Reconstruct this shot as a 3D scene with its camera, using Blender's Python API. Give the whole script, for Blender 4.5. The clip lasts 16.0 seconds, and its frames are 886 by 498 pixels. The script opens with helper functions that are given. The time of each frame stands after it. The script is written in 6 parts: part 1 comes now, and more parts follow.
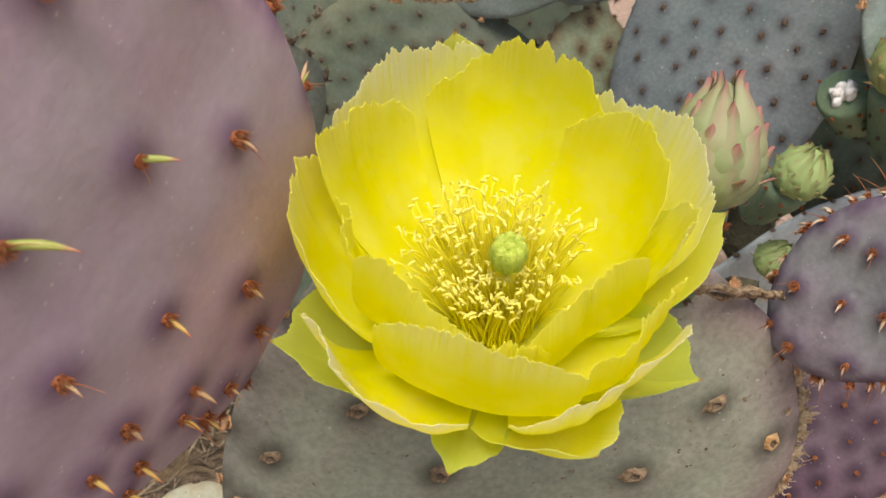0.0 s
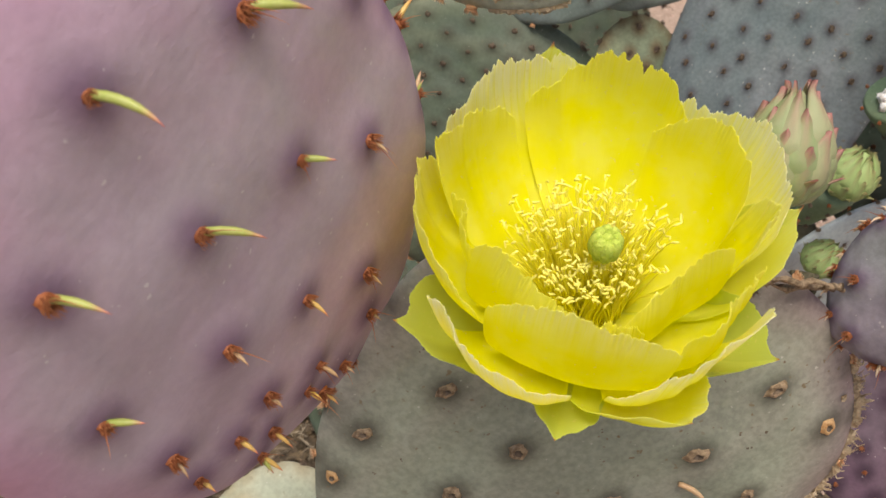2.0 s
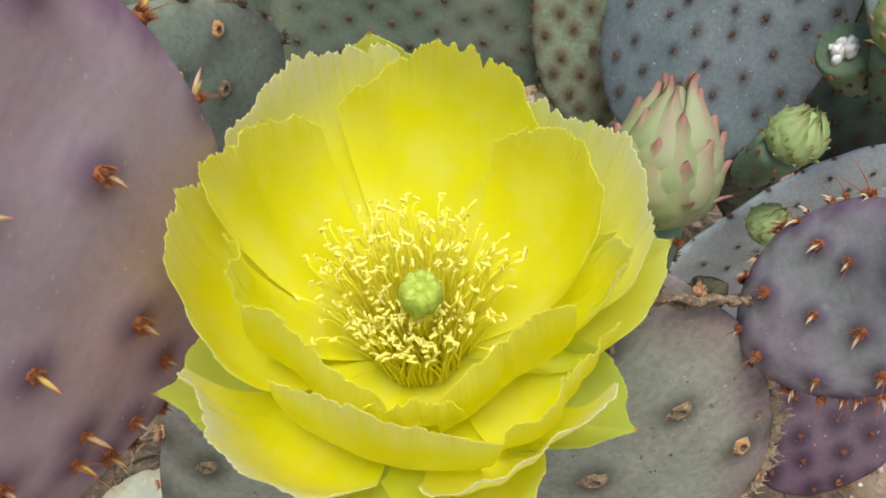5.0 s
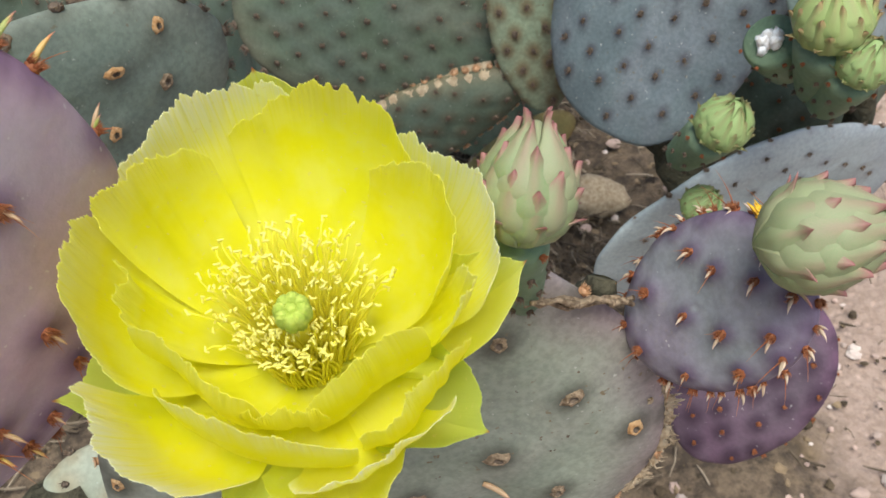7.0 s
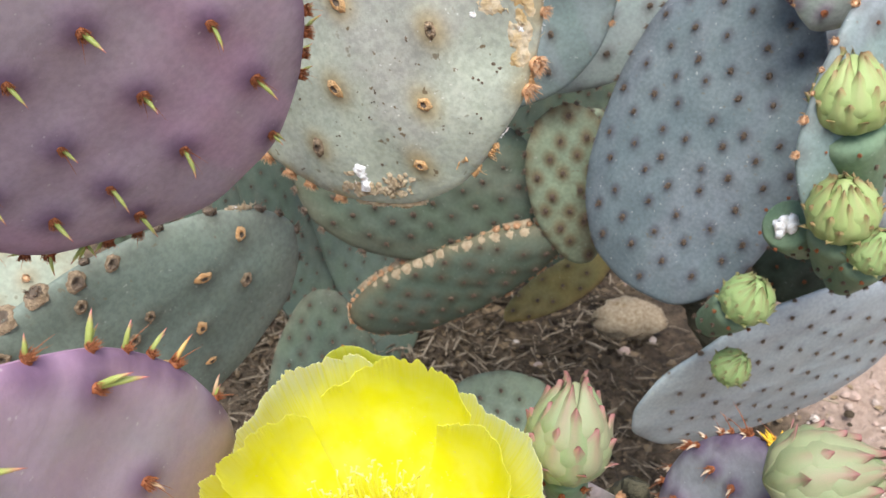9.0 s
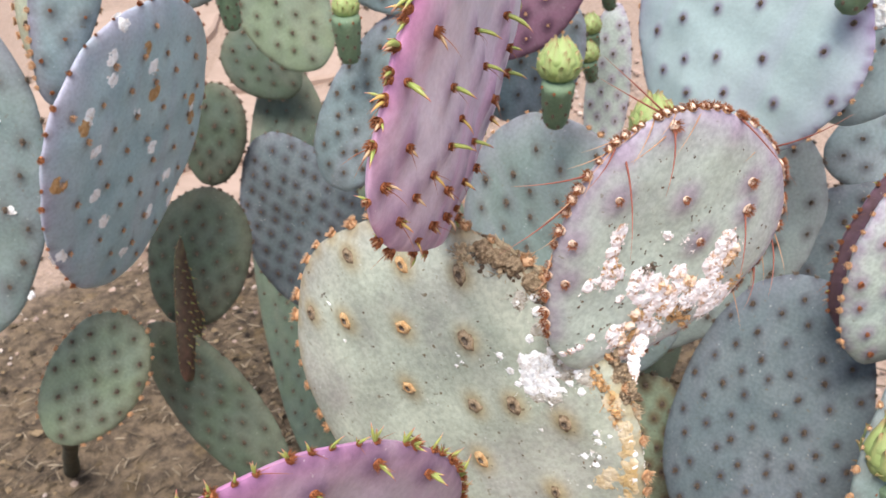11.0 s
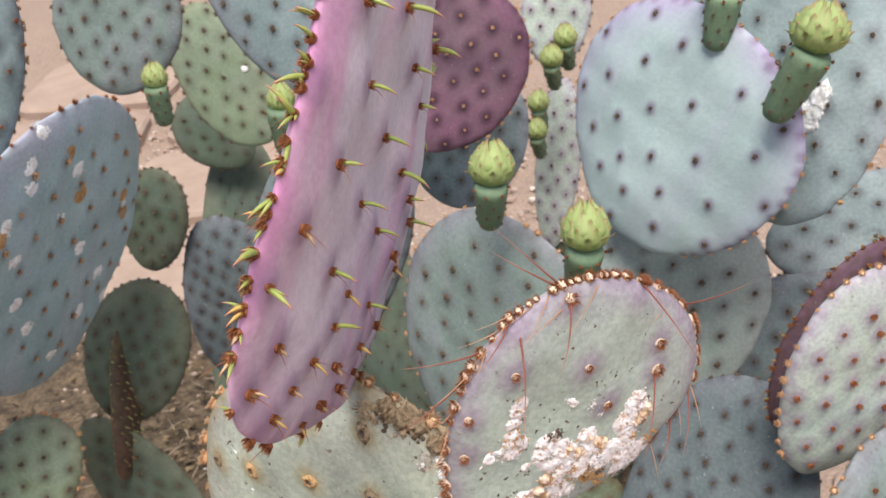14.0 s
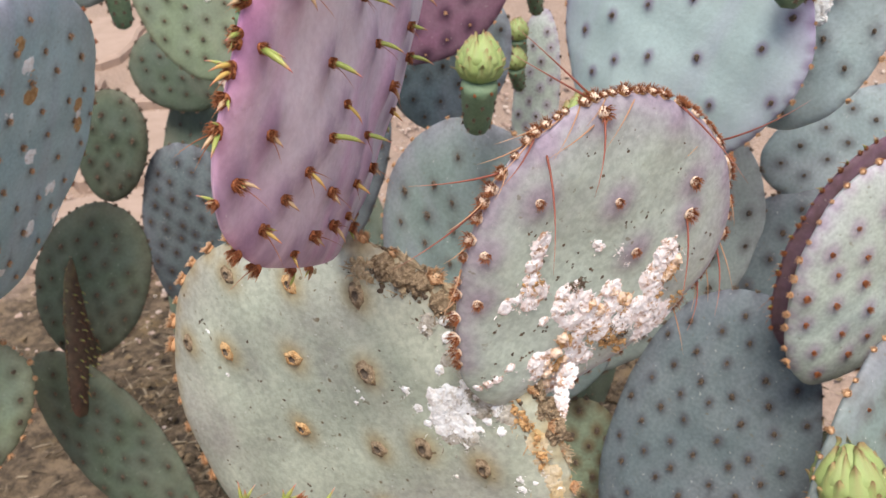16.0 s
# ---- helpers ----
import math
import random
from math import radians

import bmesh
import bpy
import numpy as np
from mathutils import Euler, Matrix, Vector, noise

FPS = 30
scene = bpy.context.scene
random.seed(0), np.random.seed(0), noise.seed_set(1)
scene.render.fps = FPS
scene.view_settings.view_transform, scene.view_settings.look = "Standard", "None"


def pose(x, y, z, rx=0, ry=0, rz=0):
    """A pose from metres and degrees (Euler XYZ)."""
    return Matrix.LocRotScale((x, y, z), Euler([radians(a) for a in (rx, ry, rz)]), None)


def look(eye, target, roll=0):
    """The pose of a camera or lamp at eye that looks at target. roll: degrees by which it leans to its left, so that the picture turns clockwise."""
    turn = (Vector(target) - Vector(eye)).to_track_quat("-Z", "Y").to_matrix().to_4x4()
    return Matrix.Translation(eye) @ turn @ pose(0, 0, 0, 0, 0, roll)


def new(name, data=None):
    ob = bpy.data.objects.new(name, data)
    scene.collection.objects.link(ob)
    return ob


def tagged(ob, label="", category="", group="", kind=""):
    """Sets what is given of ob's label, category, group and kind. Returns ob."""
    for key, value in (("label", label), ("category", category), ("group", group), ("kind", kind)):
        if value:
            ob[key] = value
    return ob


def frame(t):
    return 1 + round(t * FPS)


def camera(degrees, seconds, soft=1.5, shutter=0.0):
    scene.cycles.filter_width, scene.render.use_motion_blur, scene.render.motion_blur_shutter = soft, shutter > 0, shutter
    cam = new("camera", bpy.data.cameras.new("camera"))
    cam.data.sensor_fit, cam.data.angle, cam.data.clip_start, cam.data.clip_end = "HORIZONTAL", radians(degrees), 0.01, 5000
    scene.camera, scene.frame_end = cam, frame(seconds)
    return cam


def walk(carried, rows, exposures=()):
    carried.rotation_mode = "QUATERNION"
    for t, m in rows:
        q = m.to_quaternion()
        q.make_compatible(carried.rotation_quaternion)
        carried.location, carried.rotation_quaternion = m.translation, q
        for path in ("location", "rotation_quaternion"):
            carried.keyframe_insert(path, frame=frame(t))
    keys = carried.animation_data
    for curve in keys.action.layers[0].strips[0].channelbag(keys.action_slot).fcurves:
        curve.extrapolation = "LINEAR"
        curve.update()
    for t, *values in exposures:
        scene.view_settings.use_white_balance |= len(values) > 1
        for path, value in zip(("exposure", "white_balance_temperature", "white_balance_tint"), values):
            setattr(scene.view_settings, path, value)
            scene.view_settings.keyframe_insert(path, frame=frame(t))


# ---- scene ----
cam = camera(52.9, 16.0)
cam.data.dof.use_dof, cam.data.dof.focus_distance, cam.data.dof.aperture_fstop = True, 0.240, 48.0
METRES, EYE, TILT, LEAN, TURN = 0.62, 0.67, -35.0, 0.0, 0.0
ROWS = [
    (0.0, 0.0, 0.0, 0.0, 0.0, 0.0, -0.0),
    (0.5, -0.0063, -0.0088, -0.0003, 0.44, 0.2, -0.27),
    (1.0, -0.0233, -0.0292, -0.0145, 0.83, 0.36, -0.46),
    (1.5, -0.0326, -0.0382, -0.0083, 1.26, 0.23, -0.45),
    (2.0, -0.0279, -0.0348, -0.0038, 1.62, 0.07, -0.36),
    (2.5, -0.0015, -0.028, 0.002, 2.0, -0.13, -0.15),
    (3.0, 0.0286, -0.0235, 0.0083, 2.17, -0.46, -0.06),
    (5.5, 0.0317, 0.0381, 0.0342, 0.69, -6.27, 0.23),
    (6.0, 0.0311, 0.0271, 0.0456, 0.48, -7.56, 0.12),
    (6.5, 0.0488, 0.0171, 0.0567, 0.47, -8.28, 0.02),
    (7.0, 0.0715, 0.0061, 0.058, 0.66, -8.05, -0.01),
    (7.5, 0.0686, -0.0102, 0.0721, 0.96, -6.94, 0.13),
    (8.0, 0.0691, -0.0301, 0.0986, 1.55, -5.36, 0.35),
    (8.5, 0.0651, -0.0453, 0.1172, 2.24, -3.69, 0.65),
    (9.0, 0.0659, -0.0535, 0.1288, 3.06, -2.19, 0.81),
    (9.5, 0.0582, -0.0792, 0.1707, 4.03, -1.02, 0.94),
    (10.0, 0.0496, -0.1271, 0.2434, 5.17, 0.05, 1.06),
    (12.5, 0.0198, -0.2196, 0.4443, 7.11, 3.81, 1.64),
    (13.0, 0.0586, -0.2153, 0.4462, 6.72, 4.02, 1.83),
    (13.5, 0.093, -0.2027, 0.4347, 6.04, 4.13, 2.1),
    (14.0, 0.0787, -0.1729, 0.438, 5.11, 4.22, 2.46),
    (14.5, 0.0531, -0.1158, 0.4386, 4.06, 4.37, 2.76),
    (15.0, 0.0384, -0.094, 0.4403, 3.2, 4.26, 2.86),
    (15.5, 0.0477, -0.1017, 0.413, 2.73, 3.86, 2.75),
    (16.0, 0.0463, -0.11, 0.3664, 2.48, 3.08, 2.38),
]
EXPOSURES = [(0.0, 0.61, 7000, 9), (3.0, 0.64, 6900, 8), (5.5, 0.58, 6200, 3), (9.0, 0.99, 6050, 6), (10.0, 1.03, 6150, 9), (12.5, 0.78, 6400, 6), (16.0, 0.68, 6500, 8)]
walk(cam, [(t, pose(0, 0, EYE, TILT, LEAN, TURN) @ pose(METRES * x, METRES * y, METRES * z, 90 + pitch, roll, yaw)) for t, x, y, z, yaw, pitch, roll in ROWS], EXPOSURES)

# ---- sky and sun: bright thin overcast ----
world = bpy.data.worlds.new("sky")
scene.world = world
world.use_nodes = True
wn = world.node_tree.nodes
sky = wn.new("ShaderNodeTexSky")
sky.sky_type, sky.sun_disc = "NISHITA", False
sky.sun_elevation, sky.sun_rotation = radians(68), radians(144)
sky.dust_density, sky.air_density = 4.0, 1.0
world.node_tree.links.new(sky.outputs[0], wn["Background"].inputs[0])
wn["Background"].inputs[1].default_value = 0.105
sun = new("sun", bpy.data.lights.new("sun", "SUN"))
sun.data.energy, sun.data.angle, sun.data.color = 2.35, radians(28), (1.0, 0.95, 0.89)
sun.matrix_world = look((-0.06, -0.36, 0.93), (0, 0, 0))


# ---- materials ----
class Nodes:
    """A small wrapper that makes node materials easier to write."""

    def __init__(self, name):
        self.mat = bpy.data.materials.new(name)
        self.mat.use_nodes = True
        self.tree = self.mat.node_tree
        self.bsdf = self.tree.nodes["Principled BSDF"]
        self.out = self.tree.nodes["Material Output"]
        self.coord = self.tree.nodes.new("ShaderNodeTexCoord").outputs["Object"]

    def put(self, socket, value):
        if isinstance(value, bpy.types.NodeSocket):
            self.tree.links.new(value, socket)
        elif isinstance(value, tuple) and len(value) == 3 and socket.type == "RGBA":
            socket.default_value = (*value, 1)
        else:
            socket.default_value = value

    def noise(self, scale, detail=3.0, rough=0.55, stretch=None):
        n = self.tree.nodes.new("ShaderNodeTexNoise")
        n.inputs["Scale"].default_value, n.inputs["Detail"].default_value, n.inputs["Roughness"].default_value = scale, detail, rough
        vec = self.coord
        if stretch:
            m = self.tree.nodes.new("ShaderNodeMapping")
            m.inputs["Scale"].default_value = stretch
            self.put(m.inputs[0], vec)
            vec = m.outputs[0]
        self.put(n.inputs["Vector"], vec)
        return n.outputs["Fac"]

    def cells(self, scale, feature="F1", out="Distance"):
        n = self.tree.nodes.new("ShaderNodeTexVoronoi")
        n.feature = feature
        n.inputs["Scale"].default_value = scale
        self.put(n.inputs["Vector"], self.coord)
        return n.outputs[out]

    def attr(self, name):
        n = self.tree.nodes.new("ShaderNodeAttribute")
        n.attribute_name = name
        return n.outputs["Fac"]

    def random(self):
        return self.tree.nodes.new("ShaderNodeObjectInfo").outputs["Random"]

    def island(self):
        return self.tree.nodes.new("ShaderNodeNewGeometry").outputs["Random Per Island"]

    def ramp(self, value, lo, hi, a=0.0, b=1.0):
        n = self.tree.nodes.new("ShaderNodeMapRange")
        n.interpolation_type = "SMOOTHSTEP"
        for i, v in enumerate((value, lo, hi, a, b)):
            self.put(n.inputs[i], v)
        return n.outputs[0]

    def math(self, op, a, b=0.0):
        n = self.tree.nodes.new("ShaderNodeMath")
        n.operation, n.use_clamp = op, False
        self.put(n.inputs[0], a)
        self.put(n.inputs[1], b)
        return n.outputs[0]

    def mix(self, fac, a, b, blend="MIX"):
        n = self.tree.nodes.new("ShaderNodeMix")
        n.data_type, n.blend_type = "RGBA", blend
        self.put(n.inputs[0], fac)
        self.put(n.inputs[6], a)
        self.put(n.inputs[7], b)
        return n.outputs[2]

    def bump(self, height, strength, distance):
        n = self.tree.nodes.new("ShaderNodeBump")
        n.inputs["Strength"].default_value, n.inputs["Distance"].default_value = strength, distance
        self.put(n.inputs["Height"], height)
        self.put(self.bsdf.inputs["Normal"], n.outputs[0])
        return n.outputs[0]

    def done(self, colour, rough=0.6, specular=0.3, **more):
        self.put(self.bsdf.inputs["Base Color"], colour)
        self.put(self.bsdf.inputs["Roughness"], rough)
        self.put(self.bsdf.inputs["Specular IOR Level"], specular)
        return self.mat


def skin(name, flesh, flesh2, blush, halo, mottled=0.3, rim=0.8, specks=0.3, halo_amount=0.9, grain=0.12, dust=0.25, ridge=0.12):
    """Waxy pad skin: two flesh tones in soft clouds, a blush at the rim and in patches, dark rings round the areoles, corky specks."""
    n = Nodes(name)
    col = n.mix(n.ramp(n.noise(26, 3), 0.35, 0.65), flesh, flesh2)
    col = n.mix(0.3, col, n.mix(n.ramp(n.noise(17, 5, 0.65), 0.32, 0.68), (0.36, 0.36, 0.36), (0.62, 0.62, 0.62)), "OVERLAY")
    patch = n.math("MULTIPLY", n.ramp(n.noise(14, 4, 0.6), 0.45, 0.7), mottled)
    edge = n.math("MULTIPLY", n.attr("rim"), n.ramp(n.noise(30, 2), 0.25, 0.6, 0.3 * rim, rim))
    col = n.mix(n.math("MAXIMUM", patch, edge), col, blush)
    fold = n.noise(20, 1.5, 0.5, (2.4, 0.35, 1.0))
    col = n.mix(n.ramp(fold, 0.5, 0.72, 0.0, ridge), col, blush)
    streak = n.noise(60, 2, 0.5, (1.4, 0.7, 1.0))
    col = n.mix(n.ramp(streak, 0.4, 0.75, 0.0, 0.06), col, n.mix(0.5, flesh2, (0.55, 0.56, 0.52)))
    col = n.mix(n.math("MULTIPLY", n.ramp(n.attr("halo"), 0.05, 1.0), halo_amount), col, halo)
    fine = n.noise(420, 3, 0.6)
    col = n.mix(min(0.26, 1.5 * grain), col, n.mix(n.ramp(fine, 0.3, 0.7), (0.25, 0.25, 0.25), (0.75, 0.75, 0.75)), "OVERLAY")
    spot = n.math("MULTIPLY", n.ramp(n.noise(330, 2, 0.5), 0.66, 0.72), n.ramp(n.noise(45, 2), 0.4, 0.65, 0.0, specks))
    col = n.mix(spot, col, (0.16, 0.12, 0.07))
    bloom = n.math("MULTIPLY", n.ramp(n.noise(520, 1, 0.5), 0.75, 0.78), dust)
    col = n.mix(bloom, col, (0.7, 0.68, 0.62))
    relief = n.math("ADD", n.noise(75, 5, 0.65), n.math("MULTIPLY", fine, 0.12))
    n.bump(n.math("ADD", relief, n.math("MULTIPLY", fold, 0.6 + 4.5 * ridge)), 0.36, 0.0018)
    return n.done(col, n.ramp(n.noise(70, 3), 0.3, 0.7, 0.48, 0.68), 0.25)


SKINS = {
    "purple": skin("purple_skin", (0.355, 0.275, 0.335), (0.33, 0.285, 0.32), (0.50, 0.22, 0.39), (0.13, 0.07, 0.13), 0.28, 0.75, 0.06, 0.75, 0.05),
    "violet": skin("violet_skin", (0.37, 0.285, 0.335), (0.35, 0.295, 0.325), (0.50, 0.19, 0.38), (0.11, 0.055, 0.12), 0.22, 0.9, 0.05, 0.7, 0.10, 0.25, 0.2),
    "pink": skin("pink_skin", (0.60, 0.50, 0.56), (0.53, 0.47, 0.535), (0.54, 0.14, 0.36), (0.20, 0.11, 0.20), 0.18, 0.75, 0.08, 0.6, 0.1, 0.25, 0.34),
    "dusk": skin("dusk_skin", (0.09, 0.06, 0.08), (0.10, 0.072, 0.088), (0.14, 0.05, 0.11), (0.045, 0.025, 0.04), 0.3, 0.6, 0.1),
    "russet": skin("russet_skin", (0.13, 0.07, 0.05), (0.10, 0.075, 0.05), (0.17, 0.15, 0.06), (0.06, 0.04, 0.03), 0.2, 0.8, 0.2),
    "lichen": skin("lichen_skin", (0.185, 0.225, 0.18), (0.155, 0.195, 0.16), (0.20, 0.19, 0.15), (0.09, 0.08, 0.06), 0.2, 0.5, 0.6, 0.5, 0.2),
    "dove": skin("dove_skin", (0.34, 0.38, 0.38), (0.30, 0.345, 0.35), (0.30, 0.28, 0.33), (0.11, 0.09, 0.09), 0.15, 0.4, 0.3, 0.6),
    "plum": skin("plum_skin", (0.14, 0.08, 0.11), (0.16, 0.095, 0.12), (0.26, 0.08, 0.17), (0.07, 0.03, 0.05), 0.3, 0.6, 0.1),
    "brown_violet": skin("brown_violet_skin", (0.17, 0.10, 0.14), (0.14, 0.10, 0.11), (0.24, 0.10, 0.20), (0.09, 0.05, 0.05), 0.3, 0.6, 0.2),
    "grey_sage": skin("grey_sage_skin", (0.32, 0.37, 0.34), (0.28, 0.335, 0.31), (0.30, 0.27, 0.30), (0.11, 0.09, 0.09), 0.15, 0.4, 0.3, 0.6),
    "mossy_yellow": skin("mossy_yellow_skin", (0.23, 0.275, 0.18), (0.185, 0.23, 0.155), (0.21, 0.16, 0.08), (0.12, 0.07, 0.03), 0.5, 0.5, 0.6, 0.8, 0.2),
    "powder": skin("powder_skin", (0.36, 0.49, 0.51), (0.40, 0.52, 0.53), (0.40, 0.26, 0.42), (0.14, 0.10, 0.10), 0.08, 0.5, 0.4, 0.5),
    "mauve": skin("mauve_skin", (0.215, 0.225, 0.235), (0.20, 0.18, 0.215), (0.19, 0.135, 0.20), (0.095, 0.062, 0.105), 0.2, 0.8, 0.1, 0.85),
    "olive": skin("olive_skin", (0.255, 0.28, 0.215), (0.20, 0.225, 0.175), (0.28, 0.18, 0.20), (0.055, 0.05, 0.038), 0.18, 0.75, 1.0, 0.85, 0.25),
    "pale": skin("pale_skin", (0.46, 0.49, 0.39), (0.33, 0.36, 0.285), (0.32, 0.28, 0.27), (0.33, 0.25, 0.12), 0.55, 0.6, 1.0, 0.8, 0.25, 0.6),
    "chalk": skin("chalk_skin", (0.44, 0.50, 0.43), (0.39, 0.44, 0.39), (0.40, 0.28, 0.46), (0.26, 0.16, 0.26), 0.02, 0.36, 0.6, 0.6, 0.2),
    "slate": skin("slate_skin", (0.23, 0.285, 0.29), (0.25, 0.30, 0.30), (0.24, 0.21, 0.28), (0.085, 0.075, 0.085), 0.15, 0.3, 0.6, 0.6, 0.14, 0.5),
    "blue": skin("blue_skin", (0.135, 0.168, 0.176), (0.152, 0.182, 0.187), (0.19, 0.165, 0.22), (0.065, 0.055, 0.065), 0.15, 0.3, 0.6, 0.7, 0.16, 0.5),
    "sky": skin("sky_skin", (0.42, 0.52, 0.51), (0.385, 0.475, 0.465), (0.42, 0.28, 0.52), (0.17, 0.11, 0.19), 0.04, 0.7, 0.12, 0.8, 0.05),
    "sage": skin("sage_skin", (0.205, 0.26, 0.235), (0.175, 0.225, 0.21), (0.30, 0.22, 0.32), (0.10, 0.085, 0.08), 0.1, 0.4, 0.6, 0.55, 0.14, 0.5),
    "steel": skin("steel_skin", (0.35, 0.44, 0.44), (0.39, 0.47, 0.465), (0.36, 0.22, 0.40), (0.10, 0.085, 0.09), 0.05, 0.42, 0.3, 0.5, ridge=0.06),
    "teal": skin("teal_skin", (0.20, 0.26, 0.265), (0.215, 0.27, 0.27), (0.30, 0.20, 0.33), (0.08, 0.075, 0.075), 0.08, 0.5, 0.6, 0.55, 0.14, 0.5),
    "leaf": skin("leaf_skin", (0.20, 0.25, 0.16), (0.17, 0.21, 0.15), (0.26, 0.22, 0.14), (0.07, 0.06, 0.035), 0.12, 0.35, 0.35, 0.55),
    "moss": skin("moss_skin", (0.095, 0.125, 0.085), (0.08, 0.105, 0.08), (0.20, 0.16, 0.10), (0.05, 0.045, 0.03), 0.15, 0.35, 0.35, 0.55),
    "tan_edged": skin("tan_edged_skin", (0.10, 0.135, 0.095), (0.085, 0.115, 0.085), (0.20, 0.17, 0.09), (0.10, 0.07, 0.04), 0.05, 0.8, 0.35, 0.5),
    "ivory": skin("ivory_skin", (0.34, 0.36, 0.27), (0.29, 0.32, 0.25), (0.46, 0.37, 0.26), (0.30, 0.22, 0.12), 0.2, 0.4, 0.6, 0.5),
    "ochre": skin("ochre_skin", (0.22, 0.18, 0.06), (0.17, 0.16, 0.06), (0.40, 0.26, 0.10), (0.12, 0.08, 0.03), 0.2, 0.4, 0.6, 0.5),
}


def bristle_material(name, a, b, tip):
    n = Nodes(name)
    col = n.mix(n.island(), a, b)
    col = n.mix(n.ramp(n.attr("along"), 0.45, 1.0), col, tip)
    return n.done(n.mix(n.math("MULTIPLY", n.random(), 0.4), col, b), 0.65, 0.25)


RUST = bristle_material("rust_bristles", (0.17, 0.05, 0.022), (0.31, 0.10, 0.038), (0.44, 0.19, 0.08))
UMBER = bristle_material("umber_bristles", (0.10, 0.065, 0.05), (0.19, 0.125, 0.085), (0.34, 0.24, 0.16))
STRAW = bristle_material("straw_bristles", (0.46, 0.22, 0.10), (0.58, 0.33, 0.17), (0.70, 0.48, 0.30))
RUSSET = bristle_material("russet_needle", (0.30, 0.10, 0.07), (0.22, 0.07, 0.05), (0.42, 0.22, 0.16))
AMBER = bristle_material("amber_needle", (0.50, 0.30, 0.18), (0.42, 0.22, 0.12), (0.55, 0.36, 0.22))


def fleshy(name, root, middle, tip):
    n = Nodes(name)
    t = n.attr("along")
    r = n.random()
    col = n.mix(n.ramp(t, 0.0, 0.75), n.mix(n.math("MULTIPLY", r, 0.7), root, middle), middle)
    col = n.mix(n.ramp(t, 0.62, 0.98), col, tip)
    col = n.mix(n.ramp(n.noise(900, 2), 0.4, 0.7, 0.0, 0.25), col, (0.45, 0.42, 0.2))
    n.bump(n.noise(1500, 2), 0.2, 0.0003)
    return n.done(col, 0.45, 0.4)


GREEN_SPIKE = fleshy("green_spike", (0.20, 0.28, 0.055), (0.31, 0.34, 0.08), (0.46, 0.13, 0.13))
GOLD_SPIKE = fleshy("gold_spike", (0.55, 0.42, 0.07), (0.56, 0.34, 0.10), (0.50, 0.12, 0.08))
PALE_SPIKE = fleshy("pale_spike", (0.30, 0.15, 0.09), (0.56, 0.42, 0.30), (0.62, 0.46, 0.38))
TAN_SPIKE = fleshy("tan_spike", (0.45, 0.25, 0.12), (0.48, 0.32, 0.19), (0.38, 0.17, 0.12))


def petal_material(name, deep, pale, green, see_through):
    n = Nodes(name)
    vein = n.tree.nodes.new("ShaderNodeTexNoise")
    vein.inputs["Scale"].default_value, vein.inputs["Detail"].default_value = 1.0, 3.0
    comb = n.tree.nodes.new("ShaderNodeCombineXYZ")
    n.put(comb.inputs[0], n.math("MULTIPLY", n.attr("across"), 52.0))
    n.put(comb.inputs[1], n.math("MULTIPLY", n.attr("along"), 3.0))
    n.put(comb.inputs[2], n.math("MULTIPLY", n.random(), 40.0))
    n.put(vein.inputs["Vector"], comb.outputs[0])
    v = vein.outputs["Fac"]
    col = n.mix(n.ramp(n.noise(90, 3), 0.35, 0.7, 0.0, 0.35), deep, n.mix(0.5, deep, pale))
    edge = n.math("MULTIPLY", n.attr("pale"), n.ramp(v, 0.3, 0.6, 0.45, 1.0))
    col = n.mix(edge, col, pale)
    col = n.mix(n.attr("green"), col, green)
    col = n.mix(n.ramp(n.attr("red"), 0.3, 0.9), col, (0.50, 0.12, 0.10))
    pollen = n.math("MULTIPLY", n.ramp(n.noise(700, 1), 0.70, 0.74), 0.5)
    col = n.mix(pollen, col, (0.9, 0.85, 0.35))
    n.bump(n.math("ADD", v, n.math("MULTIPLY", n.noise(260, 3), 0.4)), 0.35, 0.0005)
    n.done(col, 0.55, 0.25)
    tr = n.tree.nodes.new("ShaderNodeBsdfTranslucent")
    n.put(tr.inputs["Color"], col)
    mx = n.tree.nodes.new("ShaderNodeMixShader")
    mx.inputs[0].default_value = see_through
    n.put(mx.inputs[1], n.bsdf.outputs[0])
    n.put(mx.inputs[2], tr.outputs[0])
    n.put(n.out.inputs["Surface"], mx.outputs[0])
    return n.mat


PETAL = petal_material("petal_skin", (0.96, 0.93, 0.006), (1.0, 1.0, 0.78), (0.70, 0.78, 0.22), 0.66)


def plain(name, a, b, scale, rough=0.7, bump=0.3, size=0.001, specular=0.25):
    n = Nodes(name)
    f = n.noise(scale, 4, 0.6)
    n.bump(n.noise(scale * 2.2, 4), bump, size)
    col = n.mix(n.ramp(f, 0.3, 0.7), a, b)
    return n.done(n.mix(n.math("MULTIPLY", n.random(), 0.25), col, b), rough, specular)


STIGMA = plain("stigma_velvet", (0.33, 0.44, 0.05), (0.48, 0.55, 0.10), 900, 0.8, 0.8, 0.0006)
FILAMENT = petal_material("filament", (0.96, 0.91, 0.10), (0.92, 0.88, 0.24), (0.6, 0.6, 0.1), 0.5)
ANTHER = petal_material("anther", (0.97, 0.91, 0.26), (0.93, 0.88, 0.34), (0.6, 0.6, 0.1), 0.4)


